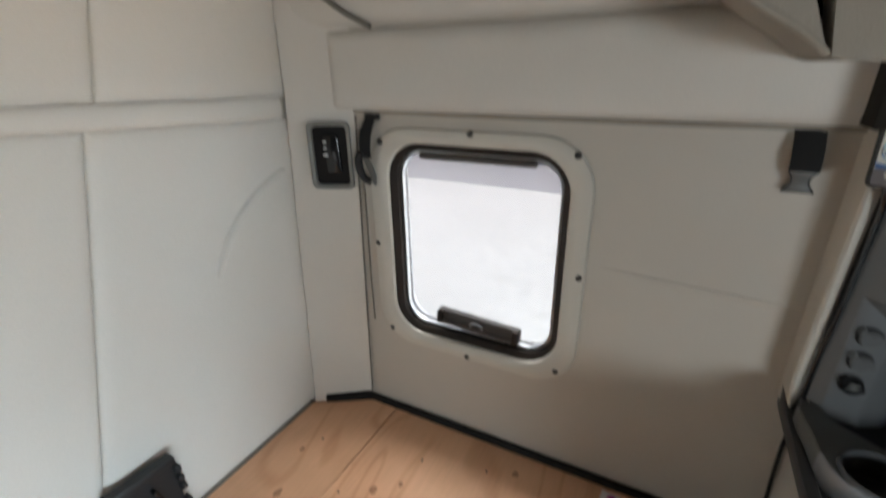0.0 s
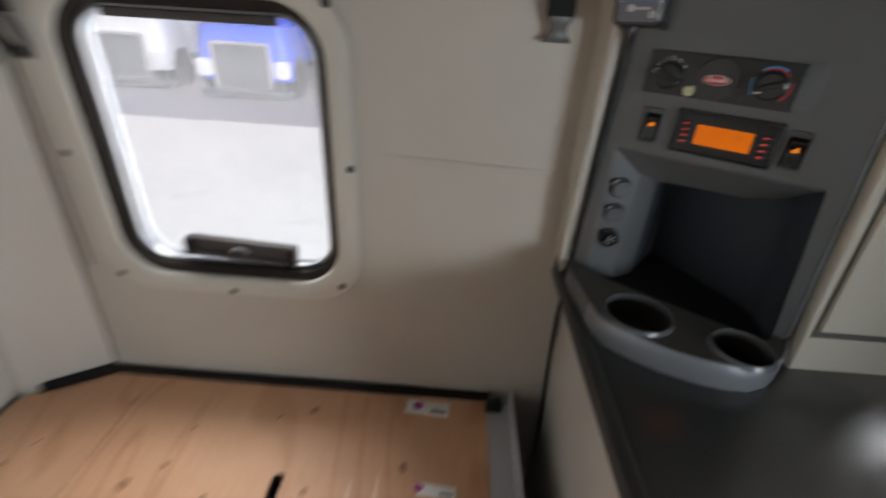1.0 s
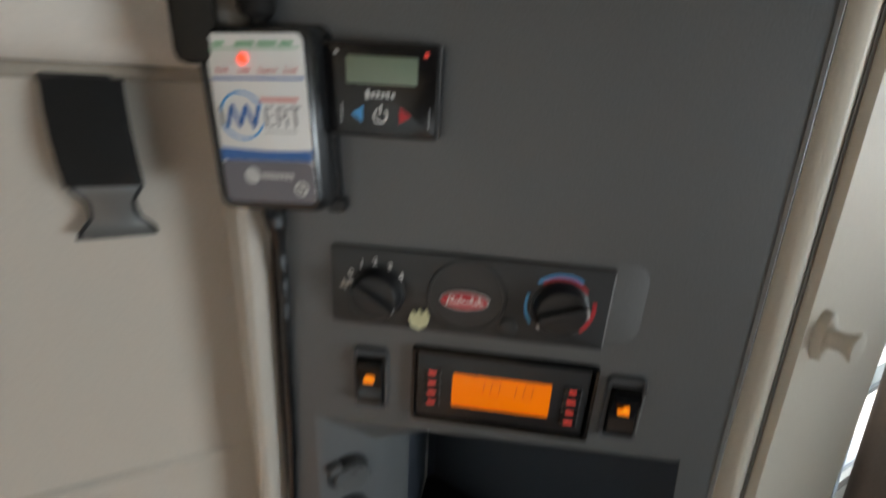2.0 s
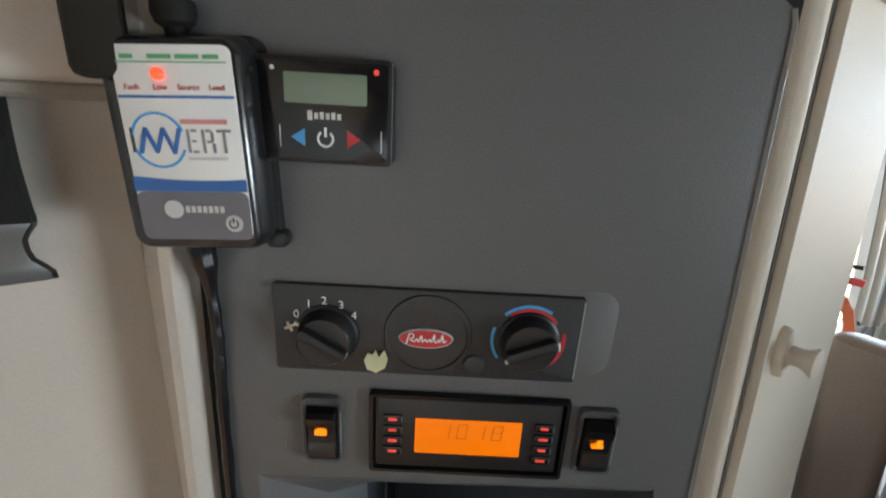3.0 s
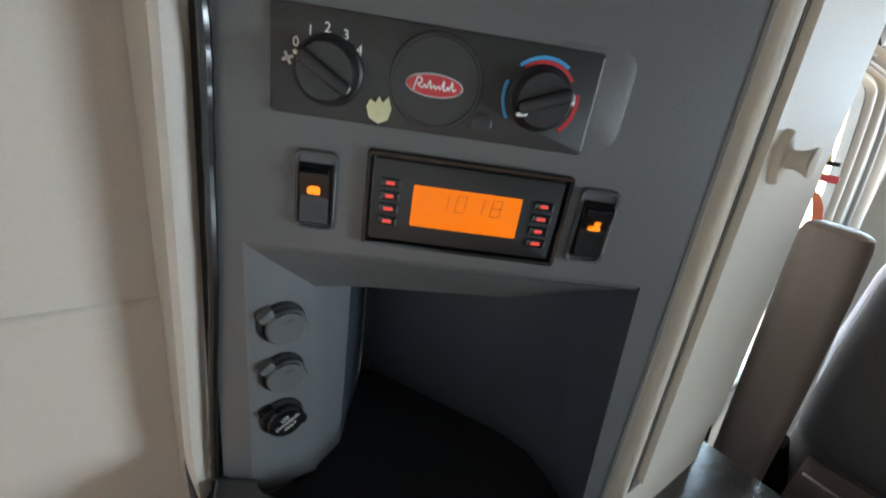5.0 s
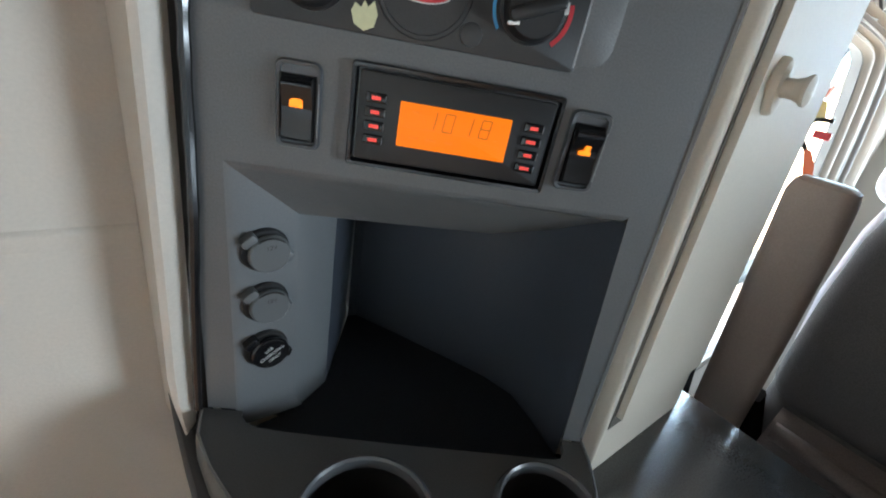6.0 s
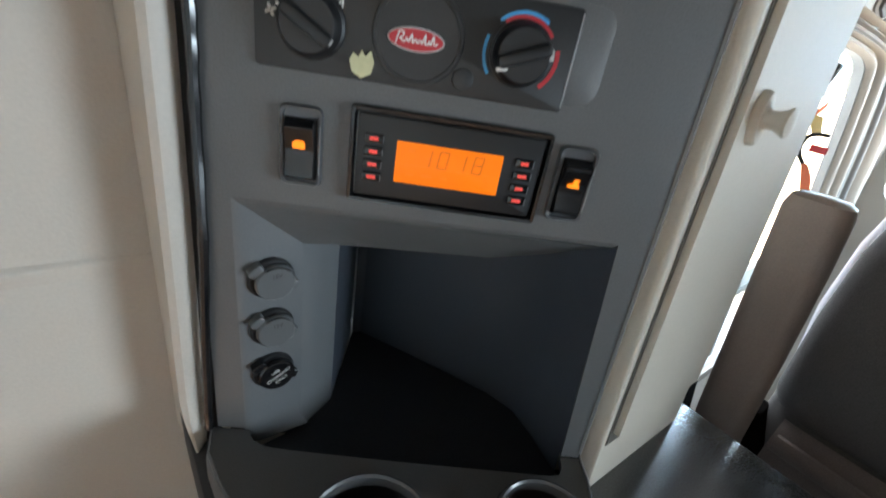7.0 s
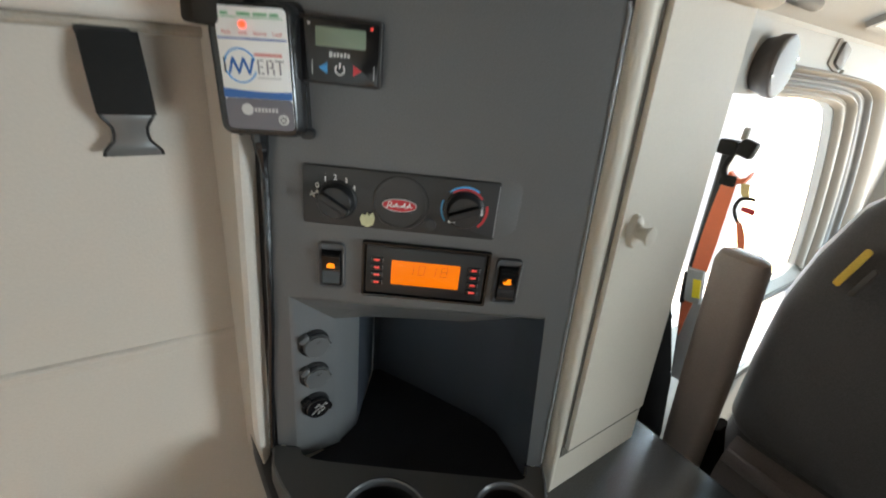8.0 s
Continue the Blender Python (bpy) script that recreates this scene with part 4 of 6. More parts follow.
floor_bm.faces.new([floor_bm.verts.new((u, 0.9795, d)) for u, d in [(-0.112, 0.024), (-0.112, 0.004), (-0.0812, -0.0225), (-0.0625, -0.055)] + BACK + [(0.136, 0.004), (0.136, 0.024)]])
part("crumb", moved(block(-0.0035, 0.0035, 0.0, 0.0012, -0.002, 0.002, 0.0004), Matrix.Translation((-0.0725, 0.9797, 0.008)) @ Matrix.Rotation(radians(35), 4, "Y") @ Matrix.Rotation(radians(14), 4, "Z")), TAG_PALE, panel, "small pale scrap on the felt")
part("cubby_floor", floor_bm, CUBBY_FLOOR, panel, "felt cubby floor, coloured dark for the recess's shade")
lid = bmesh.new()
lid.faces.new([lid.verts.new((u, 1.1875, d)) for u, d in [(-0.113, -0.001), (-0.0812, -0.0225), (-0.0625, -0.056)] + TOPB])
part("cubby_lid", lid, CONSOLE, panel)

# the door beside the console, on the aisle face; the edge leans back towards the top
face = [(0.4670, COUNTER_Z), (0.625, COUNTER_Z), (0.613, TOP), (0.4670, TOP)]
post_rings = []
for k in range(8):
    z = COUNTER_Z + (TOP - COUNTER_Z) * k / 7
    a = CON @ Vector((0.1515 - 0.056 * (z - 1.003), z, -0.0125))
    e = Vector((0.4690, FACE_Y - 0.0587 + 0.0576 * z + 0.0045, z))
    front = [a.lerp(e, j / 8) + Vector((-0.30, -0.95, 0)) * 0.0105 * math.sin(math.pi * (j / 8) ** 0.8) for j in range(9)]
    post_rings.append([tuple(p) for p in front] + [tuple(e + Vector((-0.002, 0.02, 0))), tuple(a + Vector((0.008, 0.02, 0)))])
part("corner_post", loft(post_rings), LAMINATE, cab, "rounded cream corner post", m=LOC)
part("door_frame", holed(face, [], -0.020, -0.004), LAMINATE, cab, "cream face frame", m=LOC @ FACE)
door_pts = [(0.4745, 1.022), (0.6145, 1.022), (0.6040, 1.474), (0.476, 1.474)]
door = part("door", holed(door_pts, [], -0.0035, 0.0025), LAMINATE, cab, "cream cabinet door with a knob", m=LOC @ FACE)
# thin dark sheet behind the door paints the gap's shade
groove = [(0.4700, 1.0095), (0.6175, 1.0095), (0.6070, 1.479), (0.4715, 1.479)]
part("door_gap", holed(groove, [], -0.0036, -0.0030), GAP, cab, "dark sheet painted as the shade in the gap round the door", m=LOC @ FACE)
KNOB = (0.494, 1.276)
knob = part("knob_plate", moved(lathe(((0.0165, 0.0), (0.0165, 0.003), (0.0150, 0.005), (0.010, 0.006), (0.0005, 0.0062)), 28), Matrix.Diagonal((0.56, 1, 1, 1))), LAMINATE, door, "oval knob plate", m=on(Matrix(), KNOB[0], KNOB[1], 0.0025, 6))
part("knob", lathe(((0.0068, 0.004), (0.0056, 0.007), (0.0056, 0.011), (0.0070, 0.0148), (0.0088, 0.0170), (0.0087, 0.0186), (0.005, 0.0196), (0.0005, 0.0198)), 20), LAMINATE, knob,
     "cream flared knob")
right_side = loft([[(0.625, FACE_Y + 0.005, COUNTER_Z), (0.643, FACE_Y + 0.02, COUNTER_Z), (0.660, 0.953, COUNTER_Z), (0.635, 0.953, COUNTER_Z)],
                   [(0.613, FACE_Y + 0.034, TOP), (0.631, FACE_Y + 0.05, TOP), (0.66, 0.953, TOP), (0.57, 0.953, TOP)]])
part("end_panel", right_side, LAMINATE, cab, m=LOC)
part("top_rail", tube([(0.452, 0.738, 1.476), (0.52, 0.738, 1.478), (0.610, 0.738, 1.478)], [0.016, 0.016, 0.015], 14), LAMINATE, cab, "rounded cream top rail", m=LOC)

# added dark block that stands in for the corner's blurred shadow
part("corner_shade_block", block(0.180, 0.1993, 0.884, 0.951, 1.404, 1.585, 0.004), CORNER_SHADE, cab, "dark brown strip added for the shadow beside the wall", m=LOC)

locker = thing("overhead_locker", Matrix.Translation((0.38, 0.84, 1.50)), "tan fabric overhead locker above the console", "locker")
LL = Matrix.Translation((-0.38, -0.84, -1.50)) @ SIDE
cap_pts = [(-0.04, 1.590), (-0.02, 1.570), (0.0, 1.553), (0.029, 1.532), (0.055, 1.516), (0.073, 1.502), (0.086, 1.490), (0.067, 1.536), (0.042, 1.60), (0.042, 1.965), (-0.04, 1.965)]
body_pts = [(0.0905, 1.488), (0.103, 1.484), (0.16, 1.483), (0.20, 1.480), (0.21, 1.503), (0.68, 1.503), (0.68, 1.965), (0.062, 1.965), (0.062, 1.60), (0.082, 1.536)]
part("end_cap", holed(cap_pts, [], 0.026, 0.225), VINYL_DARK, locker, "tan padded end cap", m=LL)
part("body", holed(body_pts, [], 0.026, 0.222), VINYL_DARK, locker, m=LL)
# added black block that keeps the split between cap and body dark
part("gap_shade_backing", holed([(0.088, 1.492), (0.088, 1.965), (0.040, 1.965), (0.040, 1.60), (0.066, 1.536)], [], 0.03, 0.17), PILLAR, locker, "black backing added for the shade in the gap beside the end cap", m=LL)
part("edge_piping", tube(smooth_path([(x, z, 0.2245) for x, z in cap_pts[:7]], 5), 0.004, 8), VINYL_DARK, locker, "sewn edge piping", m=LL)

# ---- counter ----
counter = thing("counter", Matrix.Translation((0.43, 0.65, COUNTER_Z)), "charcoal laminate counter top under the console", "counter")
CL = Matrix.Translation((-0.43, -0.65, -COUNTER_Z))
part("top", block(0.212, 0.660, 0.30, 0.952, COUNTER_Z - 0.026, COUNTER_Z, 0.002), COUNTER, counter, m=CL)
sec = [(-0.003, -0.018), (0.016, -0.018), (0.017, -0.001), (0.013, 0.004), (0.006, 0.006), (-0.002, 0.004), (-0.005, -0.002)]
nose = loft([[(0.1985 + a * thin, y, COUNTER_Z + b + lift * (b > -0.01)) for a, b in sec] for y, lift, thin in ((0.30, 0, 1), (0.80, 0, 1), (0.88, 0.003, 1), (0.915, 0.011, 0.95), (0.938, 0.025, 0.8), (0.951, 0.036, 0.6))])
part("edge_bumper", nose, BUMPER, counter, "dark rounded edge bumper", m=CL)
nose2 = loft([[(0.660 - a, y, COUNTER_Z + 0.6 * b - 0.004) for a, b in sec] for y in (0.30, 0.6, 0.93)])
part("edge_bumper", nose2, COUNTER, counter, "", m=CL)
under = thing("counter_cabinet", Matrix.Translation((0.45, 0.65, 0)), "grey-cream laminate cabinet under the counter", "cabinet")
UL = Matrix.Translation((-0.45, -0.65, 0))
part("side_panel", block(0.232, 0.245, 0.34, 0.953, 0.0, 0.928, 0.001), SKIRT, under, m=UL)
part("front_panel", block(0.246, 0.65, 0.34, 0.355, 0.0, 0.928, 0.001), SKIRT, under, m=UL)
part("end_panel", block(0.640, 0.653, 0.356, 0.953, 0.0, 0.928, 0.001), SKIRT, under, m=UL)
solo("hanging_cable", tube(smooth_path([(0.222, 0.930, 0.93), (0.222, 0.944, 0.86), (0.224, 0.944, 0.78), (0.224, 0.930, 0.70), (0.226, 0.915, 0.60), (0.226, 0.90, 0.50)]), 0.0035),
     RUBBER, "thin black cord running down beside the counter cabinet", "cable")


# ---- cup holder tray ----
TRAY = CON @ axes((0, 0, 0), (1, 0, 0), (0, 0, -1), (0, 1, 0))


def cup_tray():
    outline = [(-0.143, 0.0), (-0.136, 0.022), (-0.118, 0.045), (-0.096, 0.066), (-0.074, 0.092), (-0.056, 0.108), (-0.030, 0.117), (0.005, 0.119),
               (0.04, 0.117), (0.075, 0.109), (0.105, 0.098), (0.128, 0.083), (0.143, 0.063), (0.150, 0.040), (0.153, 0.018), (0.153, 0.0)]
    out = [(u, -1.05 * d) for u, d in outline]
    t = thing("cup_holder_tray", TRAY @ Matrix.Translation((0, 0, COUNTER_Z)), "silver-fronted charcoal cup holder tray with two cup wells on the counter", "cup holder")
    wells = ((-0.0135, -0.0755, 0.0420), (0.1070, -0.0605, 0.0335))
    ring = lambda c, r: [(c[0] + r * math.cos(2 * math.pi * k / 28), c[1] + r * math.sin(2 * math.pi * k / 28)) for k in range(28)]
    top = 0.040
    back_edge = [(0.150, 0.0), (0.134, 0.0), (0.133, -0.010), (0.129, -0.0165), (0.122, -0.0182), (0.0, -0.0168), (-0.080, -0.0146), (-0.098, -0.0130), (-0.107, -0.0095), (-0.112, -0.004), (-0.113, 0.0), (-0.141, 0.0)]
    inset = [(u * 0.985, v * 0.975) for u, v in out[1:-1]] + back_edge
    part("deck", holed(inset, [ring(w, w[2]) for w in wells], top - 0.006, top), CONSOLE, t)
    band = lambda pts: loft([[(u * s, v * s2, z) for u, v in pts] for s, s2, z in ((1.0, 1.005, 0.0005), (1.004, 1.01, 0.006), (1.004, 1.01, 0.020), (1.002, 1.005, top - 0.006),
                                                                   (0.996, 0.99, top), (0.985, 0.972, top + 0.0015), (0.975, 0.955, top - 0.002))], False, False, False)
    part("side_rim", band(out[:5]), CONSOLE, t, "charcoal side rim")
    part("front_rim", band(out[4:]), SILVER, t, "silver painted front rim")
    for w in wells:
        well = part("cup_well", lathe(((w[2], top), (w[2] - 0.002, 0.012), (w[2] - 0.006, 0.004), (0.001, 0.003)), 28, w[0], w[1], cap0=False), BLACK, t, "black cup well")
        part("lip", lathe(((w[2] - 0.001, top - 0.004), (w[2] - 0.0008, top + 0.004), (w[2] + 0.0006, top + 0.0058), (w[2] + 0.0024, top + 0.0052), (w[2] + 0.0038, top + 0.002), (w[2] + 0.0046, top - 0.001)), 28,
                          w[0], w[1], cap0=False, cap1=False), CUP_LIP, well, "smooth grey rim")


cup_tray()


# ---- controls on the console ----
def heater_controls():
    h = thing("heater_control_panel", on(CON, -0.0215, 1.2875, 0.0), "black heater control plate with two dials and a red oval badge", "control panel")
    part("plate", rbox(0.158, 0.049, -0.004, 0.0028, 0.0022, 0.0008), PLATE, h)
    # grey strip painted as the highlight along the plate's right edge
    part("painted_edge_shine", block(0.0775, 0.0785, -0.022, 0.0225, 0.0, 0.0030, 0.0003), GREY_TRIM, h, "bright strip painted as the plate's edge highlight")
    part("centre_disc", lathe(((0.0228, 0.0028), (0.0222, 0.0040), (0.0205, 0.0042), (0.0203, 0.0034), (0.0004, 0.0034)), 40), PLATE, h, "round blank disc")
    badge = lambda a, b, z0, z1: loft([[(a * s * math.cos(2 * math.pi * k / 28), b * s * math.sin(2 * math.pi * k / 28), z) for k in range(28)] for s, z in ((1, z0), (0.97, z1), (0.9, z1))])
    bd = part("badge", badge(0.0142, 0.0056, 0.0034, 0.0046), PALE, h, "red oval badge with a pale rim", m=Matrix.Translation((-0.001, -0.0015, 0)))
    part("badge_field", badge(0.0134, 0.0049, 0.0046, 0.0050), RED, bd)
    swash = smooth_path([(-0.0098, -0.0028, 0), (-0.0090, 0.0008, 0), (-0.0080, 0.0030, 0), (-0.0062, 0.0024, 0), (-0.0066, 0.0006, 0), (-0.0080, 0.0000, 0), (-0.0058, -0.0014, 0), (-0.0046, 0.0002, 0),
                         (-0.0036, -0.0014, 0), (-0.0022, 0.0022, 0), (-0.0016, -0.0014, 0), (-0.0002, 0.0002, 0), (0.0008, -0.0014, 0), (0.0020, 0.0002, 0), (0.0030, -0.0012, 0), (0.0044, 0.0030, 0),
                         (0.0046, -0.0012, 0), (0.0060, -0.0010, 0), (0.0064, 0.0004, 0), (0.0072, -0.0012, 0), (0.0084, 0.0028, 0), (0.0090, -0.0010, 0), (0.0106, -0.0002, 0)], 4)
    part("badge_swash", tube([(p.x, p.y, 0.0052) for p in swash], 0.00040, 6), WHITE, bd, "white flowing stroke across the badge")
    # fan dial
    fan = part("dial", lathe(((0.0166, 0.0028), (0.0164, 0.0042), (0.0150, 0.0050), (0.0136, 0.0115), (0.0126, 0.0126), (0.0005, 0.0128)), 36), BLACK, h, "black fan dial",
               m=on(Matrix(), -0.0517, -0.0023, 0))
    part("grip", rbox(0.0262, 0.0062, 0.008, 0.0170, 0.0022, 0.0014), BLACK, fan, m=on(Matrix(), 0, 0, 0, -32))
    part("pointer", rbox(0.0042, 0.0016, 0.0045, 0.0060, 0.0005, 0.0002), WHITE, fan, "white pointer mark", m=on(Matrix(), -0.0140, 0.0058, 0, -24))
    part("pointer", rbox(0.0012, 0.0032, 0.0120, 0.0140, 0.0004, 0.0002), PALE, fan, m=on(Matrix(), 0.0112, -0.0064, 0, -32))
    for text, x, y in (("0", -0.0886, 1.2956), ("1", -0.0821, 1.3014), ("2", -0.0743, 1.3036), ("3", -0.0658, 1.3017), ("4", -0.0594, 1.2961)):
        part("numeral", letters(text, 0.0062), WHITE, h, "white numeral " + text, m=Matrix.Translation((x + 0.0215, y - 1.2875, 0.0030)))
    for k in range(4):
        part("fan_icon_blade", rbox(0.0026, 0.0014, 0.0028, 0.0032, 0.0005, 0.0001, 0.0016, 0.0), PALE, h, m=on(Matrix(), -0.0708, 0.0008, 0, 90 * k + 25))
    # temperature dial
    temp = part("dial", lathe(((0.0160, 0.0028), (0.0158, 0.0042), (0.0146, 0.0050), (0.0134, 0.0115), (0.0124, 0.0126), (0.0005, 0.0128)), 36), BLACK, h, "black temperature dial",
                m=on(Matrix(), 0.0515, 0.0, 0))
    part("grip", rbox(0.0262, 0.0062, 0.008, 0.0170, 0.0022, 0.0014), BLACK, temp, m=on(Matrix(), 0, 0, 0, 22))
    part("pointer", rbox(0.0055, 0.0018, 0.0045, 0.0064, 0.0005, 0.0002), WHITE, temp, "white pointer mark", m=on(Matrix(), -0.0095, -0.0075, 0.0066, 10))
    part("pointer", rbox(0.0022, 0.0052, 0.0080, 0.0126, 0.0005, 0.0002), PALE, temp, m=on(Matrix(), 0.0132, 0.0022, 0, 8))

    def arc(r0, r1, a0, a1):
        pts = [a0 + (a1 - a0) * k / 14 for k in range(15)]
        return loft([[(r * math.cos(radians(a)), r * math.sin(radians(a)), z) for r, z in ((r0, 0.0028), (r1, 0.0028), (r1, 0.0031), (r0, 0.0031))] for a in pts])

    part("blue_arc", arc(0.0178, 0.0194, 160, 217), SKYBLUE, h, "blue scale arc", m=on(Matrix(), 0.0515, 0.0, 0))
    part("blue_arc", arc(0.0180, 0.0196, 56, 134), SKYBLUE, h, "blue scale arc", m=on(Matrix(), 0.0515, 0.0, 0))
    part("red_arc", arc(0.0160, 0.0177, 36, 128), RED, h, "red scale arc", m=on(Matrix(), 0.0515, 0.0, 0))
    part("red_arc", arc(0.0174, 0.0196, -48, 14), RED, h, "red scale arc", m=on(Matrix(), 0.0515, 0.0, 0))
    part("indicator_lens", lathe(((0.0056, 0.0028), (0.0054, 0.0040), (0.0046, 0.0044), (0.0004, 0.0044)), 18), PLATE, h, "blank round lens", m=Matrix.Translation((0.0246, -0.0160, 0)))
    scrap = bmesh.new()
    pts = [(-0.006, 0.001), (-0.0045, 0.0045), (-0.002, 0.003), (-0.0005, 0.0062), (0.0015, 0.0035), (0.004, 0.0066), (0.0058, 0.001), (0.0045, -0.0045), (0.0, -0.0068), (-0.0045, -0.0042)]
    loft([at_z(pts, 0.0029), [(x * 1.02, y, 0.0045 + 0.0015 * math.sin(900 * x)) for x, y in pts]], bm=scrap)
    solo("paper_scrap", scrap, YELLOW, "torn scrap of yellow paper stuck between dial and badge", "paper", m=on(CON, -0.0478, 1.2712, 0.0))


heater_controls()


def display_unit():
    d = thing("climate_display", on(CON, 0.0032, 1.2248, 0.0), "black climate display with an amber screen and eight backlit buttons", "display")
    O_ = lambda dw, z, r: at_z(rrect(0.1104 - dw, 0.0530 - dw, r, 3, 0.0002, 0.0), z)
    part("bezel", loft([O_(0, -0.002, 0.002), O_(0, 0.003, 0.002), O_(0.001, 0.0042, 0.0018), O_(0.0045, 0.0040, 0.0014), O_(0.0065, 0.0002, 0.0012), O_(0.010, 0.0002, 0.0012)], False, False), GLOSS, d, "glossy black bezel")
    part("fascia", rbox(0.1024, 0.0455, -0.003, 0.0026, 0.0015, 0.0008, 0.0002, 0.0), BLACK, d)
    lcd = part("screen", rbox(0.0592, 0.0232, 0.0024, 0.0031, 0.0008, 0.0002), LCD, d, "lit amber screen", m=Matrix.Translation((0.0003, -0.0008, 0)))
    strokes = {"0": "abcdef", "1": "bc", "8": "abcdefg"}
    digits = bmesh.new()
    for ch, cx in (("1", -0.0159), ("0", -0.0064), ("1", 0.0034), ("8", 0.0132)):
        w, hh, th = 0.0050, 0.0094, 0.00062
        lines = {"a": (-w / 2, w / 2, hh / 2, hh / 2), "d": (-w / 2, w / 2, -hh / 2, -hh / 2), "g": (-w / 2, w / 2, 0, 0), "b": (w / 2, w / 2, 0, hh / 2),
                 "c": (w / 2, w / 2, -hh / 2, 0), "f": (-w / 2, -w / 2, 0, hh / 2), "e": (-w / 2, -w / 2, -hh / 2, 0)}
        for k in strokes[ch]:
            x0, x1, y0, y1 = lines[k]
            pad_ = 0.0003
            block(cx + x0 - th / 2 + (pad_ if x0 != x1 else 0), cx + x1 + th / 2 - (pad_ if x0 != x1 else 0), y0 - th / 2 + (pad_ if y0 != y1 else 0), y1 + th / 2 - (pad_ if y0 != y1 else 0), 0, 0.00015, bm=digits)
    for v in digits.verts:
        v.co.x += 0.12 * v.co.y
    part("digits", digits, LCD_INK, lcd, "time digits 10 18", m=Matrix.Translation((0.0030, 0.0042, 0.0031)))
    part("divider", block(-0.028, 0.028, -0.0012, -0.0009, 0.0031, 0.0032), LCD_FAINT, lcd)
    part("status_bar", rbox(0.0034, 0.0016, 0.0031, 0.0032, 0.0005, 0.00002), LCD_FAINT, lcd, m=Matrix.Translation((-0.0212, 0.0072, 0)))
    part("status_box", holed(rrect(0.0105, 0.0058, 0.0008, 2), [rrect(0.0100, 0.0053, 0.0006, 2)], 0.0031, 0.0032), LCD_FAINT, lcd, m=Matrix.Translation((0.0205, -0.0066, 0)))
    for k, w in enumerate((0.0046, 0.0060, 0.0040)):
        part("status_bar", rbox(w, 0.0012, 0.0031, 0.0032, 0.0003, 0.00002), LCD_FAINT, lcd, m=Matrix.Translation((-0.021 + 0.0095 * k, -0.0062, 0)))
    for k in range(4):
        for x, y, w in ((-0.0418, 0.0102 - 0.00715 * k, (0.0052, 0.0050, 0.0056, 0.0054)[k]), (0.0420, 0.0085 - 0.0073 * k, (0.0048, 0.0058, 0.0050, 0.0058)[k])):
            b = part("button", rbox(0.0105, 0.0050, 0.0024, 0.0040, 0.0008, 0.0006), GLOSS, d, m=Matrix.Translation((x, y, 0)))
            part("legend", rbox(w * 0.9, 0.0018, 0.0039, 0.0042, 0.0004, 0.0001), REDLAMP, b, "red backlit legend")
            # grey sliver painted as the glint on the button's right side
            part("painted_shine", block(0.0049, 0.0052, -0.0018, 0.0018, 0.0028, 0.0041), GREY_TRIM, b)


display_unit()


def rocker_switch(u, z, label, lit, turn=0.0):
    r = thing("rocker_switch", on(CON, u, z, 0.0, turn) @ Matrix.Diagonal((1.06, 1.04, 1.0, 1)), label, "switch", "rocker switches")
    Q = lambda dw, zz, rad: at_z(rrect(0.0215 - dw, 0.0425 - dw, rad, 5), zz)
    part("bezel", loft([Q(0, 0.0, 0.004), Q(0, 0.0022, 0.004), Q(0.0012, 0.0034, 0.0036), Q(0.004, 0.0030, 0.003), Q(0.0048, 0.0008, 0.0026)], False, True), BEZEL, r, "dark grey bezel")
    pts = [(-0.0172, 0.0020), (-0.0168, 0.0048), (-0.0150, 0.0066), (-0.0110, 0.0064), (-0.006, 0.0052), (0.0, 0.0046), (0.006, 0.0060), (0.0105, 0.0082), (0.0135, 0.0084), (0.0160, 0.0058), (0.0172, 0.0022)]
    pts = [(0.92 * y - 0.0012, d) for y, d in pts]
    rings = [[(-0.0078 * s, y, d) for y, d in pts] for s in (1, 0.9, -0.9, -1)]
    rings[0] = [(-0.0080, y, min(d, 0.0026)) for y, d in pts]
    rings[3] = [(0.0080, y, min(d, 0.0026)) for y, d in pts]
    part("paddle", loft(rings, closed=False, cap0=False, cap1=False), GLOSS, r, "glossy black paddle")
    lit = [(0.8 * x, 0.8 * y) for x, y in lit]
    part("icon", loft([at_z(lit, 0.0048), at_z(lit, 0.0070)]), AMBER, r, "lit amber icon", m=Matrix.Translation((0, 0.0022, 0)))
    # grey sliver painted as the highlight down the bezel's right side
    part("painted_shine", block(0.0094, 0.0099, -0.014, 0.012, 0.0024, 0.0034), GREY_TRIM, r)


rocker_switch(-0.0776, 1.2241, "black rocker switch with a lit amber cab icon", [(-0.0038, -0.0024), (0.0036, -0.0026), (0.0036, 0.0016), (0.0020, 0.0026), (-0.0020, 0.0026), (-0.0038, 0.0010)])
rocker_switch(0.0752, 1.2247, "black rocker switch with a lit amber lamp icon", [(-0.0042, -0.0030), (0.0034, -0.0030), (0.0034, -0.0006), (0.0020, -0.0002), (0.0030, 0.0032), (-0.0006, 0.0032), (-0.0012, -0.0002), (-0.0042, -0.0008)])


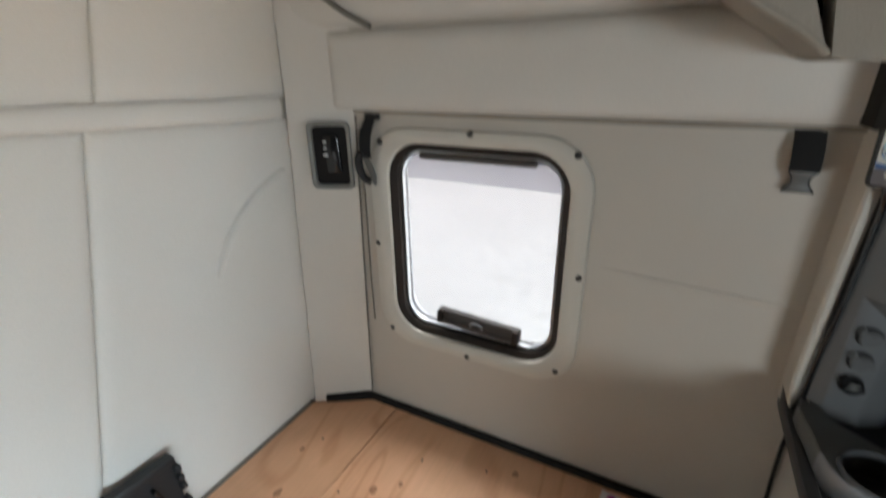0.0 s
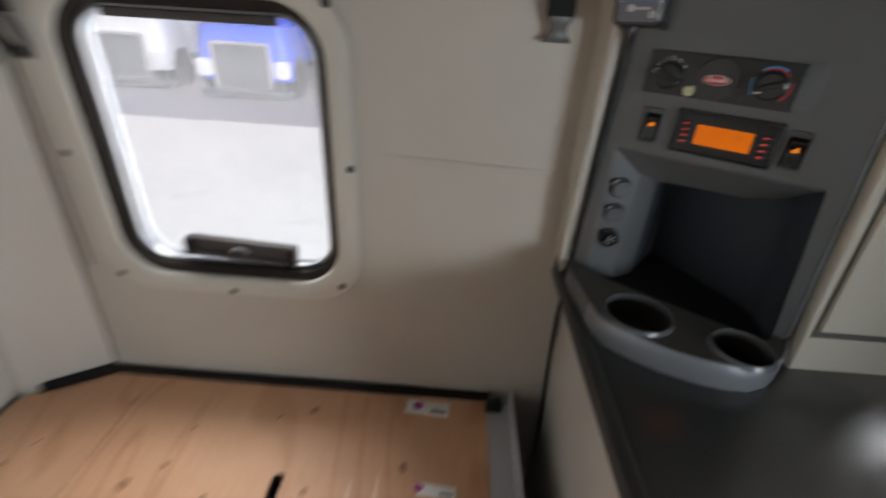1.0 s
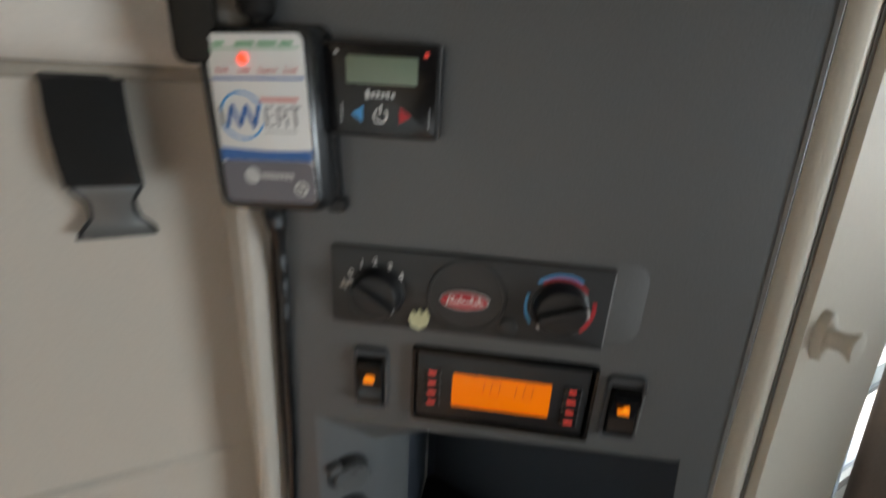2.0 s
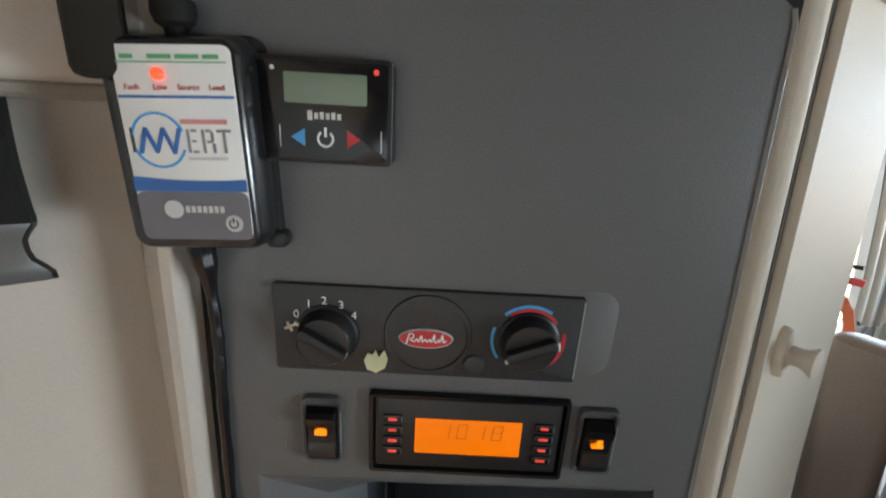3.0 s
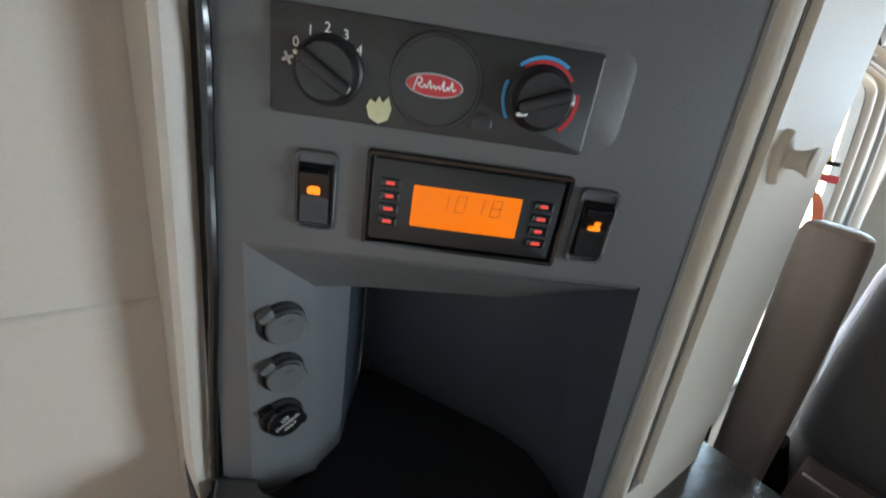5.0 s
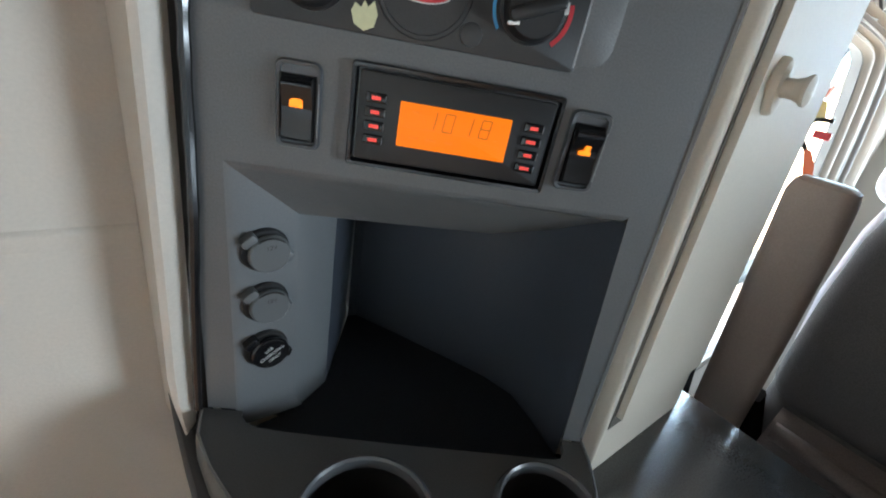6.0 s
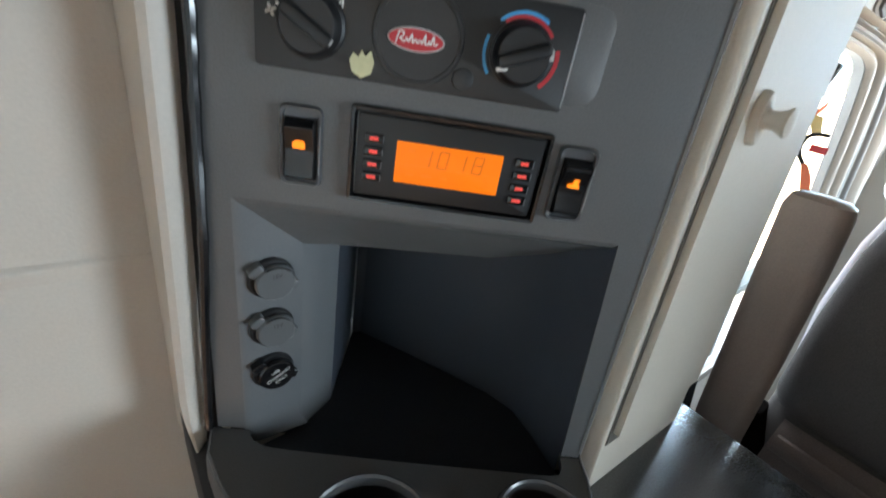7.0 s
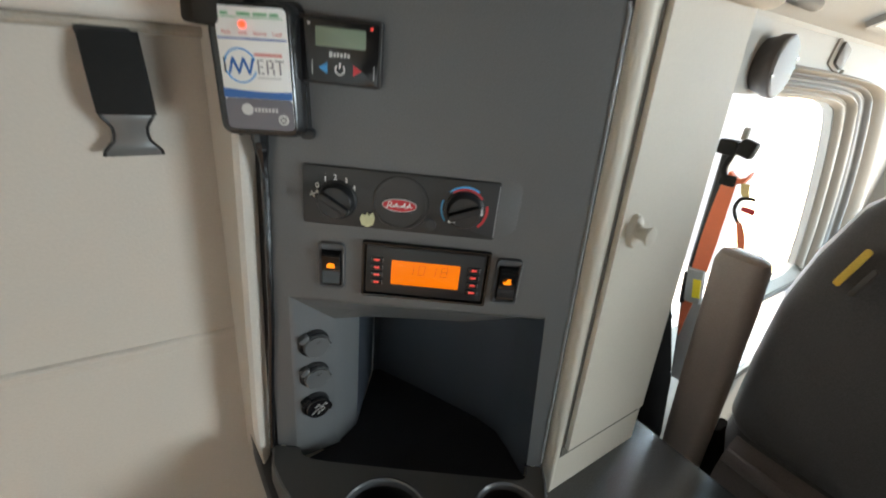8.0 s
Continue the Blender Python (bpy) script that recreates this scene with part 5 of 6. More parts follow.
def power_socket(z, label, cap_mat, words):
    n = Vector((0.0240, 0.0, 0.0363)).normalized()
    x = Vector((0.0363, 0.0, -0.0240)).normalized()
    base = CON @ axes((-0.0992, z, -0.0108), x, (0, 1, 0), n)
    base = base @ Matrix.Diagonal((0.95, 0.95, 0.95, 1))
    s = thing("power_socket", base, label, "socket", "power sockets")
    part("ring", lathe(((0.0158, -0.001), (0.0158, 0.0025), (0.0148, 0.0036), (0.0115, 0.0036), (0.0112, 0.0)), 28), BLACK, s)
    cap = part("cap", lathe(((0.0128, 0.0034), (0.0138, 0.0048), (0.0136, 0.0074), (0.0125, 0.0086), (0.0005, 0.0088)), 26), cap_mat, s, "round socket cap", m=Matrix.Translation((0.0016, -0.0012, 0)))
    arc = [(0.0124 * math.cos(radians(a)), 0.0124 * math.sin(radians(a)), 0.0084) for a in range(40, 129, 11)]
    part("groove", tube(arc, [0.0002] + [0.0006] * (len(arc) - 2) + [0.0002], 6), RUBBER, cap, "dark curved groove")
    part("hinge", rbox(0.0105, 0.0060, 0.001, 0.0080, 0.0018, 0.0012), cap_mat, s, m=on(Matrix(), -0.0110, 0.0098, 0, 38))
    part("pull_tab", rbox(0.0072, 0.0070, 0.0040, 0.0082, 0.0018, 0.001), cap_mat, cap, m=on(Matrix(), 0.0118, -0.0030, 0, -20))
    for k, (text, size, dy) in enumerate(words):
        part("lettering", letters(text, size, 0.0001), PALE if len(words) > 1 else PLATE, cap, "raised lettering " + text,
             m=on(Matrix(), 0.0006 + 0.0022 * (k - 1) * (len(words) > 1), dy, 0.0089, 32 if len(words) > 1 else 6))


power_socket(1.1305, "grey capped 12V power socket", CAP_GREY, (("12V", 0.0044, 0.0058),))
power_socket(1.0910, "grey capped 12V power socket below the first", CAP_GREY, (("12V", 0.0044, 0.0058),))
power_socket(1.0515, "black capped socket with white lettering for USB charging", GLOSS, (("USB", 0.0038, 0.0042), ("CHARGING", 0.0038, 0.0002), ("ONLY", 0.0038, -0.0038)))


def inverter_remote():
    W, H, D = 0.0520, 0.0815, 0.0235
    r = thing("inverter_remote", on(CON, -0.1224, 1.3780, 0.0, 2.5), "black inverter remote with white and blue label, red lamp lit", "remote")
    part("case", loft([at_z(rrect(W + 0.008, H + 0.008, 0.006, 5), 0.0), at_z(rrect(W + 0.008, H + 0.008, 0.006, 5), 0.004), at_z(rrect(W + 0.001, H + 0.001, 0.006, 5), 0.006),
                       at_z(rrect(W + 0.007, H + 0.006, 0.008, 5), 0.008), at_z(rrect(W + 0.0078, H + 0.006, 0.009, 5), 0.012), at_z(rrect(W + 0.0068, H + 0.005, 0.009, 5), D - 0.006),
                       at_z(rrect(W + 0.003, H + 0.003, 0.008, 5), D - 0.0025), at_z(rrect(W + 0.0005, H + 0.001, 0.006, 5), D - 0.0006), at_z(rrect(W - 0.002, H - 0.001, 0.005, 5), D)]), CASE, r, m=Matrix.Translation((-0.0018, -0.0008, 0)))
    lab = part("label", rbox(0.0462, 0.0765, D - 0.0005, D + 0.0006, 0.0034, 0.0003), WHITE, r, "white label")
    z0, z1 = D + 0.0006, D + 0.0009
    wave = lambda y0, y1, sag: [(-0.0231 + 0.0462 * k / 10, y0 - sag * math.sin(math.pi * k / 10 * 0.8)) for k in range(11)] + [(0.0231, y1), (-0.0231, y1)]
    part("grey_field", holed(rrect(0.0462, 0.0205, 0.003, 3, 0, -0.0279), [], z0, z1), MID, lab, "grey lower field")
    part("blue_band", loft([at_z(wave(-0.0115, -0.0175, 0.0016), z0), at_z(wave(-0.0115, -0.0175, 0.0016), z1 + 0.0002)]), BLUE, lab, "blue wave band")
    part("blue_rule", block(-0.0225, 0.0225, 0.0190, 0.0200, z0, z1), BLUE, lab)
    part("green_rule", block(-0.021, 0.021, 0.0318, 0.0323, z0, z1), GREEN, lab)
    for k, w in enumerate((0.005, 0.009, 0.009, 0.006)):
        part("text_bar", block(-0.019 + 0.0105 * k, -0.019 + 0.0105 * k + w, 0.0332, 0.0348, z0, z1), GREEN, lab)
    for text, x in (("Fault", -0.0165), ("Low", -0.0055), ("Source", 0.0055), ("Load", 0.0165)):
        part("lettering", letters(text, 0.0031, 0.0001), RED, lab, "small red word " + text, m=Matrix.Translation((x, 0.0230, z1)))
    ring_ = lambda r0, r1, a0, a1: loft([[(q * math.cos(radians(a)), q * math.sin(radians(a)), zz) for q, zz in ((r0, z0), (r1, z0), (r1, z1), (r0, z1))]
                                         for a in [a0 + (a1 - a0) * k / 24 for k in range(25)]])
    part("logo_arc", ring_(0.0100, 0.0110, 20, 170), SKYBLUE, lab, "blue logo arc", m=Matrix.Translation((-0.0098, 0.0030, 0)))
    part("logo_arc", ring_(0.0100, 0.0110, 200, 340), SKYBLUE, lab, "blue logo arc", m=Matrix.Translation((-0.0098, 0.0030, 0)))
    zig = [(-0.0175, -0.0018), (-0.0145, 0.0075), (-0.0110, -0.0015), (-0.0075, 0.0075), (-0.0040, -0.0018), (-0.0010, 0.0075)]
    for a, b in zip(zig, zig[1:]):
        va, vb = Vector(a), Vector(b)
        m = on(Matrix(), *((va + vb) / 2), 0, math.degrees(math.atan2(b[1] - a[1], b[0] - a[0])))
        part("logo_stroke", rbox((vb - va).length + 0.001, 0.0016, z0, z1 + 0.0002, 0.0006, 0.0001), BLUE, lab, m=m)
    for x, w, y0, y1 in ((0.0022, 0.0012, -0.0018, 0.0074), (0.0046, 0.0024, 0.0064, 0.0074), (0.0043, 0.0020, 0.0024, 0.0033), (0.0046, 0.0024, -0.0018, -0.0008), (0.0082, 0.0012, -0.0018, 0.0074),
                         (0.0104, 0.0022, 0.0064, 0.0074), (0.0118, 0.0012, 0.0028, 0.0066), (0.0106, 0.0024, 0.0022, 0.0031), (0.0122, 0.0012, -0.0018, 0.0020), (0.0166, 0.0058, 0.0063, 0.0074), (0.0166, 0.0012, -0.0018, 0.0064)):
        part("logo_bar", rbox(w, y1 - y0, z0, z1, 0.0003, 0.0001, x, (y0 + y1) / 2), LOGO_GREY, lab)
    part("logo_bar", block(-0.0208, -0.0196, -0.0018, 0.0078, z0, z1), INK, lab)
    part("text_bar", block(0.0000, 0.0185, 0.0094, 0.0112, z0, z1), PINK, lab)
    part("text_bar", block(0.0010, 0.0170, -0.0046, -0.0036, z0, z1), PALE, lab)
    disc = lambda q: lathe(((q, z1), (q * 0.95, z1 + 0.0006), (0.0004, z1 + 0.0006)), 22)
    part("maker_disc", disc(0.0040), PALE, lab, "pale round maker mark", m=Matrix.Translation((-0.0085, -0.0250, 0)))
    for k in range(7):
        part("maker_bar", block(-0.0035 + 0.0024 * k, -0.0019 + 0.0024 * k, -0.0264, -0.0236, z1, z1 + 0.0003), PALE, lab)
    pw = part("power_button", disc(0.0037), PALE, lab, "white round power button", m=Matrix.Translation((0.0160, -0.0310, 0)))
    part("power_mark", loft([[(q * math.cos(radians(a)), q * math.sin(radians(a)), zz) for q, zz in ((0.0015, z1), (0.0021, z1), (0.0021, z1 + 0.0009), (0.0015, z1 + 0.0009))]
                             for a in range(120, 421, 20)]), INK, pw)
    part("power_mark", block(-0.0003, 0.0003, 0.0004, 0.0026, z1, z1 + 0.0009), INK, pw)
    part("lamp", lathe(((0.0024, z1), (0.0023, z1 + 0.0010), (0.0015, z1 + 0.0018), (0.0003, z1 + 0.002)), 18), REDLED, lab, "lit red lamp", m=Matrix.Translation((-0.0055, 0.0278, 0)))
    for sx, sy in ((-1, -1), (1, -1)):
        part("mounting_foot", rbox(0.010, 0.008, 0.0, 0.007, 0.003, 0.001), BLACK, r, m=Matrix.Translation((sx * 0.0260, sy * 0.0435, 0)))
    part("top_plug", moved(lathe(((0.0042, -0.004), (0.0046, 0.0010), (0.0074, 0.0030), (0.0086, 0.0065), (0.0082, 0.0105), (0.0058, 0.0130), (0.0005, 0.0138)), 18), Matrix.Rotation(radians(-90), 4, "X")), RUBBER, r, "black plug on top",
         m=Matrix.Translation((-0.004, 0.0445, 0.009)))
    return r


inverter_remote()
solo("inverter_cable", tube(smooth_path([(-0.1300, 1.346, 0.010), (-0.1290, 1.330, 0.009), (-0.1283, 1.310, 0.007), (-0.1290, 1.28, 0.0042), (-0.1307, 1.24, 0.0040), (-0.1330, 1.16, 0.0040),
                                         (-0.1375, 1.09, 0.0040), (-0.1405, 1.03, 0.0040), (-0.1415, 1.001, 0.004)]),
                            [0.0066, 0.0058, 0.0066, 0.0058, 0.0066, 0.0058, 0.0062, 0.0056, 0.0056, 0.0052] + [0.0044, 0.0036] + [0.0028 + 0.0004 * (i % 3 == 0) for i in range(37)]), GLOSS, "shiny black cable running down the console's edge", "cable", m=CON)


def heater_timer():
    h = thing("heater_timer", on(CON, -0.0692, 1.3945, 0.0, 0.0), "black heater timer with a grey-green screen and arrow keys", "timer")
    part("case", rbox(0.0570, 0.0430, 0.0, 0.0120, 0.0025, 0.0012), BLACK, h)
    part("fascia", rbox(0.0535, 0.0395, 0.0118, 0.0126, 0.0018, 0.0003), GLOSS, h)
    part("screen", rbox(0.0340, 0.0120, 0.0125, 0.0129, 0.0008, 0.0001), LCD_GREEN, h, "grey-green screen", m=Matrix.Translation((0.0010, 0.0092, 0)))
    part("maker_mark", block(-0.0068, -0.0048, -0.0034, 0.0004, 0.0126, 0.0128), PALE, h, "pale maker mark")
    for k in range(5):
        part("maker_bar", block(-0.0040 + 0.0024 * k, -0.0024 + 0.0024 * k, -0.0028, -0.0004 + 0.0004 * (k % 2), 0.0126, 0.0128), PALE, h)
    tri = lambda s: [(-0.0030 * s, 0.0), (0.0028 * s, 0.0036), (0.0028 * s, -0.0036)]
    part("down_key", loft([at_z(tri(1), 0.0126), at_z(tri(1), 0.0130)]), SKYBLUE, h, "blue arrow key", m=Matrix.Translation((-0.0110, -0.0105, 0)))
    part("up_key", loft([at_z(tri(-1), 0.0126), at_z(tri(-1), 0.0130)]), RED, h, "red arrow key", m=Matrix.Translation((0.0125, -0.0105, 0)))
    k = part("power_key", loft([[(q * math.cos(radians(a)), q * math.sin(radians(a)), z) for q, z in ((0.0027, 0.0126), (0.0036, 0.0126), (0.0036, 0.0130), (0.0027, 0.0130))]
                                for a in range(125, 416, 15)]), WHITE, h, "white power mark", m=Matrix.Translation((0.0005, -0.0108, 0)))
    part("power_stroke", block(-0.0005, 0.0005, 0.0008, 0.0046, 0.0126, 0.0130), WHITE, k)
    part("status_lamp", lathe(((0.0012, 0.0125), (0.0011, 0.0132), (0.0002, 0.0134)), 10), REDLAMP, h, "small red lamp", m=Matrix.Translation((0.0218, 0.0165, 0)))
    part("status_lamp", lathe(((0.0010, 0.0125), (0.0009, 0.0130), (0.0002, 0.0131)), 10), PALE, h, "small clear lamp", m=Matrix.Translation((-0.0205, 0.0165, 0)))
    # thin pale blocks painted as glints on the case side and the keys
    part("painted_side_shine", block(0.0280, 0.0284, -0.020, 0.020, 0.006, 0.0115), GREY_TRIM, h)
    part("painted_key_shine", block(0.0238, 0.0242, -0.0155, -0.0065, 0.0126, 0.0128), PALE, h)
    part("painted_key_shine", block(-0.0188, -0.0184, -0.0150, -0.0060, 0.0126, 0.0128), PALE, h)


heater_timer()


# ---- cab beyond the cabinet ----
CABY = 0.92
CABSIDE = axes((0, CABY, 0), (1, 0, 0), (0, 0, 1), (0, -1, 0))
# the door window's raked front edge and the rolled seals that follow it up the pillar, as curves on the wall
EDGE = ([(1.17, 1.380), (1.40, 1.376), (1.53, 1.364), (1.59, 1.330), (1.69, 1.20), (1.80, 1.01), (1.86, 0.87)],
        [(1.17, 1.394), (1.42, 1.390), (1.57, 1.378), (1.645, 1.338), (1.755, 1.195), (1.88, 0.99), (1.95, 0.83)],
        [(1.17, 1.405), (1.46, 1.401), (1.63, 1.388), (1.715, 1.343), (1.85, 1.185), (1.99, 0.96), (2.06, 0.80)],
        [(1.17, 1.414), (1.51, 1.410), (1.69, 1.394), (1.775, 1.345), (1.93, 1.170), (2.08, 0.93), (2.14, 0.78)],
        [(1.17, 1.424), (1.55, 1.419), (1.75, 1.400), (1.845, 1.345), (2.02, 1.145), (2.17, 0.90), (2.23, 0.76)],
        [(1.17, 1.440), (1.65, 1.432), (1.90, 1.405), (2.01, 1.340), (2.23, 1.100), (2.38, 0.86), (2.42, 0.76)])
flat = lambda pts: [(p[0], p[1]) for p in smooth_path([(x, z, 0.0) for x, z in pts], 5)]
opening = flat([(1.02, 1.380)] + EDGE[0][1:]) + [(1.80, 0.845), (1.0, 0.845), (0.955, 0.88), (0.955, 1.345), (0.985, 1.378)]
wall_cab = panel_wall("wall_cab", CABSIDE, rect(0.70, 2.47, 0.0, 1.62), [opening, rrect(0.86, 0.34, 0.06, 6, 1.80, 0.60)], 0.02, LINER, "pale cab side wall with the raked door window opening")
skin_hole = [(x + (0.24 if x > 1.3 else -0.03), z + (0.012 if z > 1.1 else -0.03)) for x, z in opening]
panel_wall("outer_skin", axes((0, 0.955, 0), (1, 0, 0), (0, 0, 1), (0, -1, 0)), rect(0.72, 2.50, -0.3, 1.70), [skin_hole, rrect(0.90, 0.38, 0.06, 6, 1.86, 0.58)], 0.008, TRUCK_WHITE, "white outer skin of the cab door")
dwin = tagged(new("window_2"), "cab door window with pale rolled seals, bright daylight outside", "window", kind="structure")
dwin.matrix_world = CABSIDE


def seal_strip(a, b, bulge, mat, label, base=0.002):
    """A rolled strip between two curves on the wall."""
    pa, pb = smooth_path([(x, z, 0.0) for x, z in a], 6), smooth_path([(x, z, 0.0) for x, z in b], 6)
    rows = [[tuple(p.lerp(q, k / 6) + Vector((0, 0, base + bulge * math.sin(math.pi * k / 6)))) for k in range(7)] for p, q in zip(pa, pb)]
    part("seal", loft(rows, False, False, False), mat, dwin, label)


seal_strip(EDGE[0], EDGE[1], 0.012, SEAL_BEIGE, "pale glass run")
seal_strip(EDGE[1], EDGE[2], 0.020, SEAL_BEIGE, "pale rolled door seal")
seal_strip(EDGE[2], EDGE[3], 0.010, SEAL_GREY, "grey ribbed seal")
seal_strip(EDGE[3], EDGE[4], 0.016, SEAL_GREY, "mid grey pillar bead")
seal_strip(EDGE[4], EDGE[5], 0.026, SEAL_BEIGE, "pale pillar roll")
for k in (1, 2, 3, 4):
    part("seam", tube([(p[0], p[1], 0.003) for p in smooth_path([(x, z, 0.0) for x, z in EDGE[k]], 6)], 0.0065, 6), PIPING, dwin, "dark seam between the seals")
gp = part("pane", loft([at_z([(x, z) for x, z in opening], -0.026), at_z([(x, z) for x, z in opening], -0.022)]), GLASS, dwin)
gp.visible_shadow = False
look_out = tagged(new("window_3"), "low look-out window in the cab door, bright daylight outside", "window", kind="structure")
look_out.matrix_world = on(CABSIDE, 1.80, 0.60)
part("rim", loft([at_z(rrect(0.90 - d, 0.38 - d, 0.07, 6), z) for d, z in ((0, 0.0), (0.004, 0.006), (0.03, 0.008), (0.044, 0.002))], False, False), SEAL_GREY, look_out, "grey rubber rim")
lp = part("pane", rbox(0.87, 0.35, -0.016, -0.012, 0.06, 0.0005, n=6), CAB_GLASS, look_out)
lp.visible_shadow = False

spk = thing("round_speaker", axes((1.092, 0.889, 1.430), (0.9988, 0.05, 0), (0, 0, 1), (0.05, -0.9988, 0)), "round grey speaker grille in a dark pod on the cab wall", "speaker")
part("housing", lathe(((0.044, -0.034), (0.048, -0.018), (0.052, -0.012), (0.0525, -0.006), (0.0525, 0.001), (0.050, 0.004), (0.047, 0.004)), 36), DARK_TRIM, spk)
part("grille", lathe(((0.048, 0.002), (0.047, 0.0050), (0.03, 0.0065), (0.0005, 0.007)), 36), SPEAKER, spk, "dark grey grille")
for a in (20, 200):
    part("grille_clip", block(-0.004, 0.004, -0.003, 0.003, 0.003, 0.006, 0.001), BLACK, spk, m=Matrix.Rotation(radians(a), 4, "Z") @ Matrix.Translation((0.0475, 0, 0)))

hook = thing("coat_hook", on(CABSIDE, 1.435, 1.467, 0.0, -14), "grey plastic coat hook with a pale surround on the cab wall", "hook")
part("surround", rbox(0.084, 0.056, 0.0, 0.004, 0.010, 0.001), SEAL_BEIGE, hook, "pale surround")
part("body", rbox(0.056, 0.046, 0.003, 0.010, 0.008, 0.002), SEAL_GREY, hook, m=Matrix.Translation((0.006, 0.004, 0)))
part("tail", tube(smooth_path([(0.030, -0.020, 0.014), (0.020, -0.036, 0.012), (-0.004, -0.046, 0.008), (-0.035, -0.050, 0.003)]), 0.004, 8), LINER, hook, "curved pale tail")

# the headliner's rolled edge above the door, with its lamp and the grab handle
cove = loft([[(x, y, z) for y, z in ((0.918, 1.500), (0.914, 1.508), (0.900, 1.514), (0.880, 1.522), (0.840, 1.545), (0.790, 1.572), (0.730, 1.592), (0.700, 1.597), (0.700, 1.599), (0.918, 1.599))] for x in (0.74, 1.2, 1.7, 2.2, 2.44)])
solo("trim", cove, LINER, "pale rolled headliner edge above the cab door", "trim", "structure")
dome = thing("dome_lamp", axes((1.42, 0.846, 1.5365), (1, 0, 0), (0, 0.87, -0.49), (0, -0.49, -0.87)), "unlit white dome lamp in the headliner edge", "lamp")
part("frame", holed(rrect(0.170, 0.062, 0.016, 5), [rrect(0.142, 0.040, 0.010, 5)], -0.004, 0.008), LINER, dome, "pale lamp frame")
part("lens", rbox(0.144, 0.042, -0.002, 0.006, 0.010, 0.003), WHITE, dome, "white lens")
handle = thing("grab_handle", Matrix.Translation((1.02, 0.872, 1.528)), "grey grab handle with a dark clip above the speaker", "handle")
part("bar", tube(smooth_path([(-0.055, 0.010, 0.004), (-0.040, -0.004, -0.004), (0.0, -0.008, -0.006), (0.045, -0.006, -0.005), (0.065, 0.012, 0.004)]), 0.011, 12), SEAL_GREY, handle)
part("clip", block(-0.012, 0.012, -0.014, 0.006, -0.012, 0.006, 0.003), BLACK, handle, "dark clip", m=Matrix.Translation((-0.052, 0.0, 0.0)))

solo("pillar_lower", loft([[(0.70, y, z), (0.80, y, z), (0.80, 0.91, z), (0.70, 0.91, z)] for y, z in ((0.735, 0.0), (0.745, 0.847), (0.764, 0.957), (0.799, 1.06), (0.812, 1.10))]), PILLAR, "dark brown lower pillar trim", "pillar", "structure")
post = thing("belt_retractor_post", Matrix.Translation((0.875, 0.835, 0.0)), "grey belt retractor post behind the seat", "post")
PL = Matrix.Translation((-0.875, -0.835, 0.0))
part("cover", loft([[(0.872, y0, z), (0.872, y1, z), (0.895, y1, z), (0.895, y0, z)] for y0, y1, z in ((0.781, 0.793, 0.918), (0.795, 0.809, 1.00), (0.806, 0.824, 1.06), (0.818, 0.830, 1.12),
                                                                                                (0.824, 0.838, 1.25), (0.829, 0.842, 1.32))]), GREY_TRIM, post, m=PL)
part("bracket", block(0.798, 0.874, 0.822, 0.850, 0.96, 1.02, 0.004), BLACK, post, "black bracket to the pillar", m=PL)
part("housing", loft([[(0.862, y0, z), (0.862, y1, z), (0.8715, y1, z), (0.8715, y0, z)] for y0, y1, z in ((0.770, 0.786, 0.914), (0.774, 0.792, 0.95), (0.778, 0.798, 1.0), (0.787, 0.803, 1.075))]), GREY_TRIM, post, "grey retractor housing", m=PL)
part("track", loft([[(0.868, y0, z), (0.868, y1, z), (0.8715, y1, z), (0.8715, y0, z)] for y0, y1, z in ((0.819, 0.826, 1.115), (0.821, 0.834, 1.254), (0.828, 0.839, 1.31))]), BLACK, post, "black belt slot", m=PL)


belt = thing("seat_belt", Matrix.Translation((0.86, 0.80, 1.20)), "orange seat belt webbing with black guide loop and red tongue", "seat belt")
BL = Matrix.Translation((-0.86, -0.80, -1.20))


def strap(rows, x=0.86, thick=0.002):
    """Webbing that hangs across the cab: rows of left edge, right edge and height."""
    return loft([[(x, a, z), (x, b, z), (x - thick, b, z + 0.001), (x - thick, a, z + 0.001)] for a, b, z in rows])


part("webbing", strap(((0.821, 0.801, 1.262), (0.822, 0.799, 1.22), (0.821, 0.796, 1.17), (0.816, 0.794, 1.10), (0.812, 0.797, 1.055), (0.806, 0.7985, 1.02), (0.800, 0.799, 0.995))), BELT_ORANGE, belt, m=BL)
part("guide", block(-0.010, 0.010, -0.013, 0.013, -0.011, 0.011, 0.004), RUBBER, belt, "black belt guide", m=BL @ on(Matrix(), 0.858, 0.829, 1.313))
part("guide", moved(block(-0.009, 0.009, -0.010, 0.012, -0.012, 0.012, 0.004), Matrix.Rotation(radians(12), 4, "X")), RUBBER, belt, "black guide end", m=BL @ on(Matrix(), 0.856, 0.802, 1.316))
part("guide_arm", tube(smooth_path([(0.857, 0.816, 1.322), (0.855, 0.820, 1.302), (0.854, 0.823, 1.282), (0.856, 0.815, 1.266)]), 0.0045, 8), RUBBER, belt, m=BL)
part("guide_foot", block(-0.006, 0.006, -0.011, 0.011, -0.008, 0.008, 0.003), RUBBER, belt, "black lower guide", m=BL @ on(Matrix(), 0.858, 0.813, 1.267))
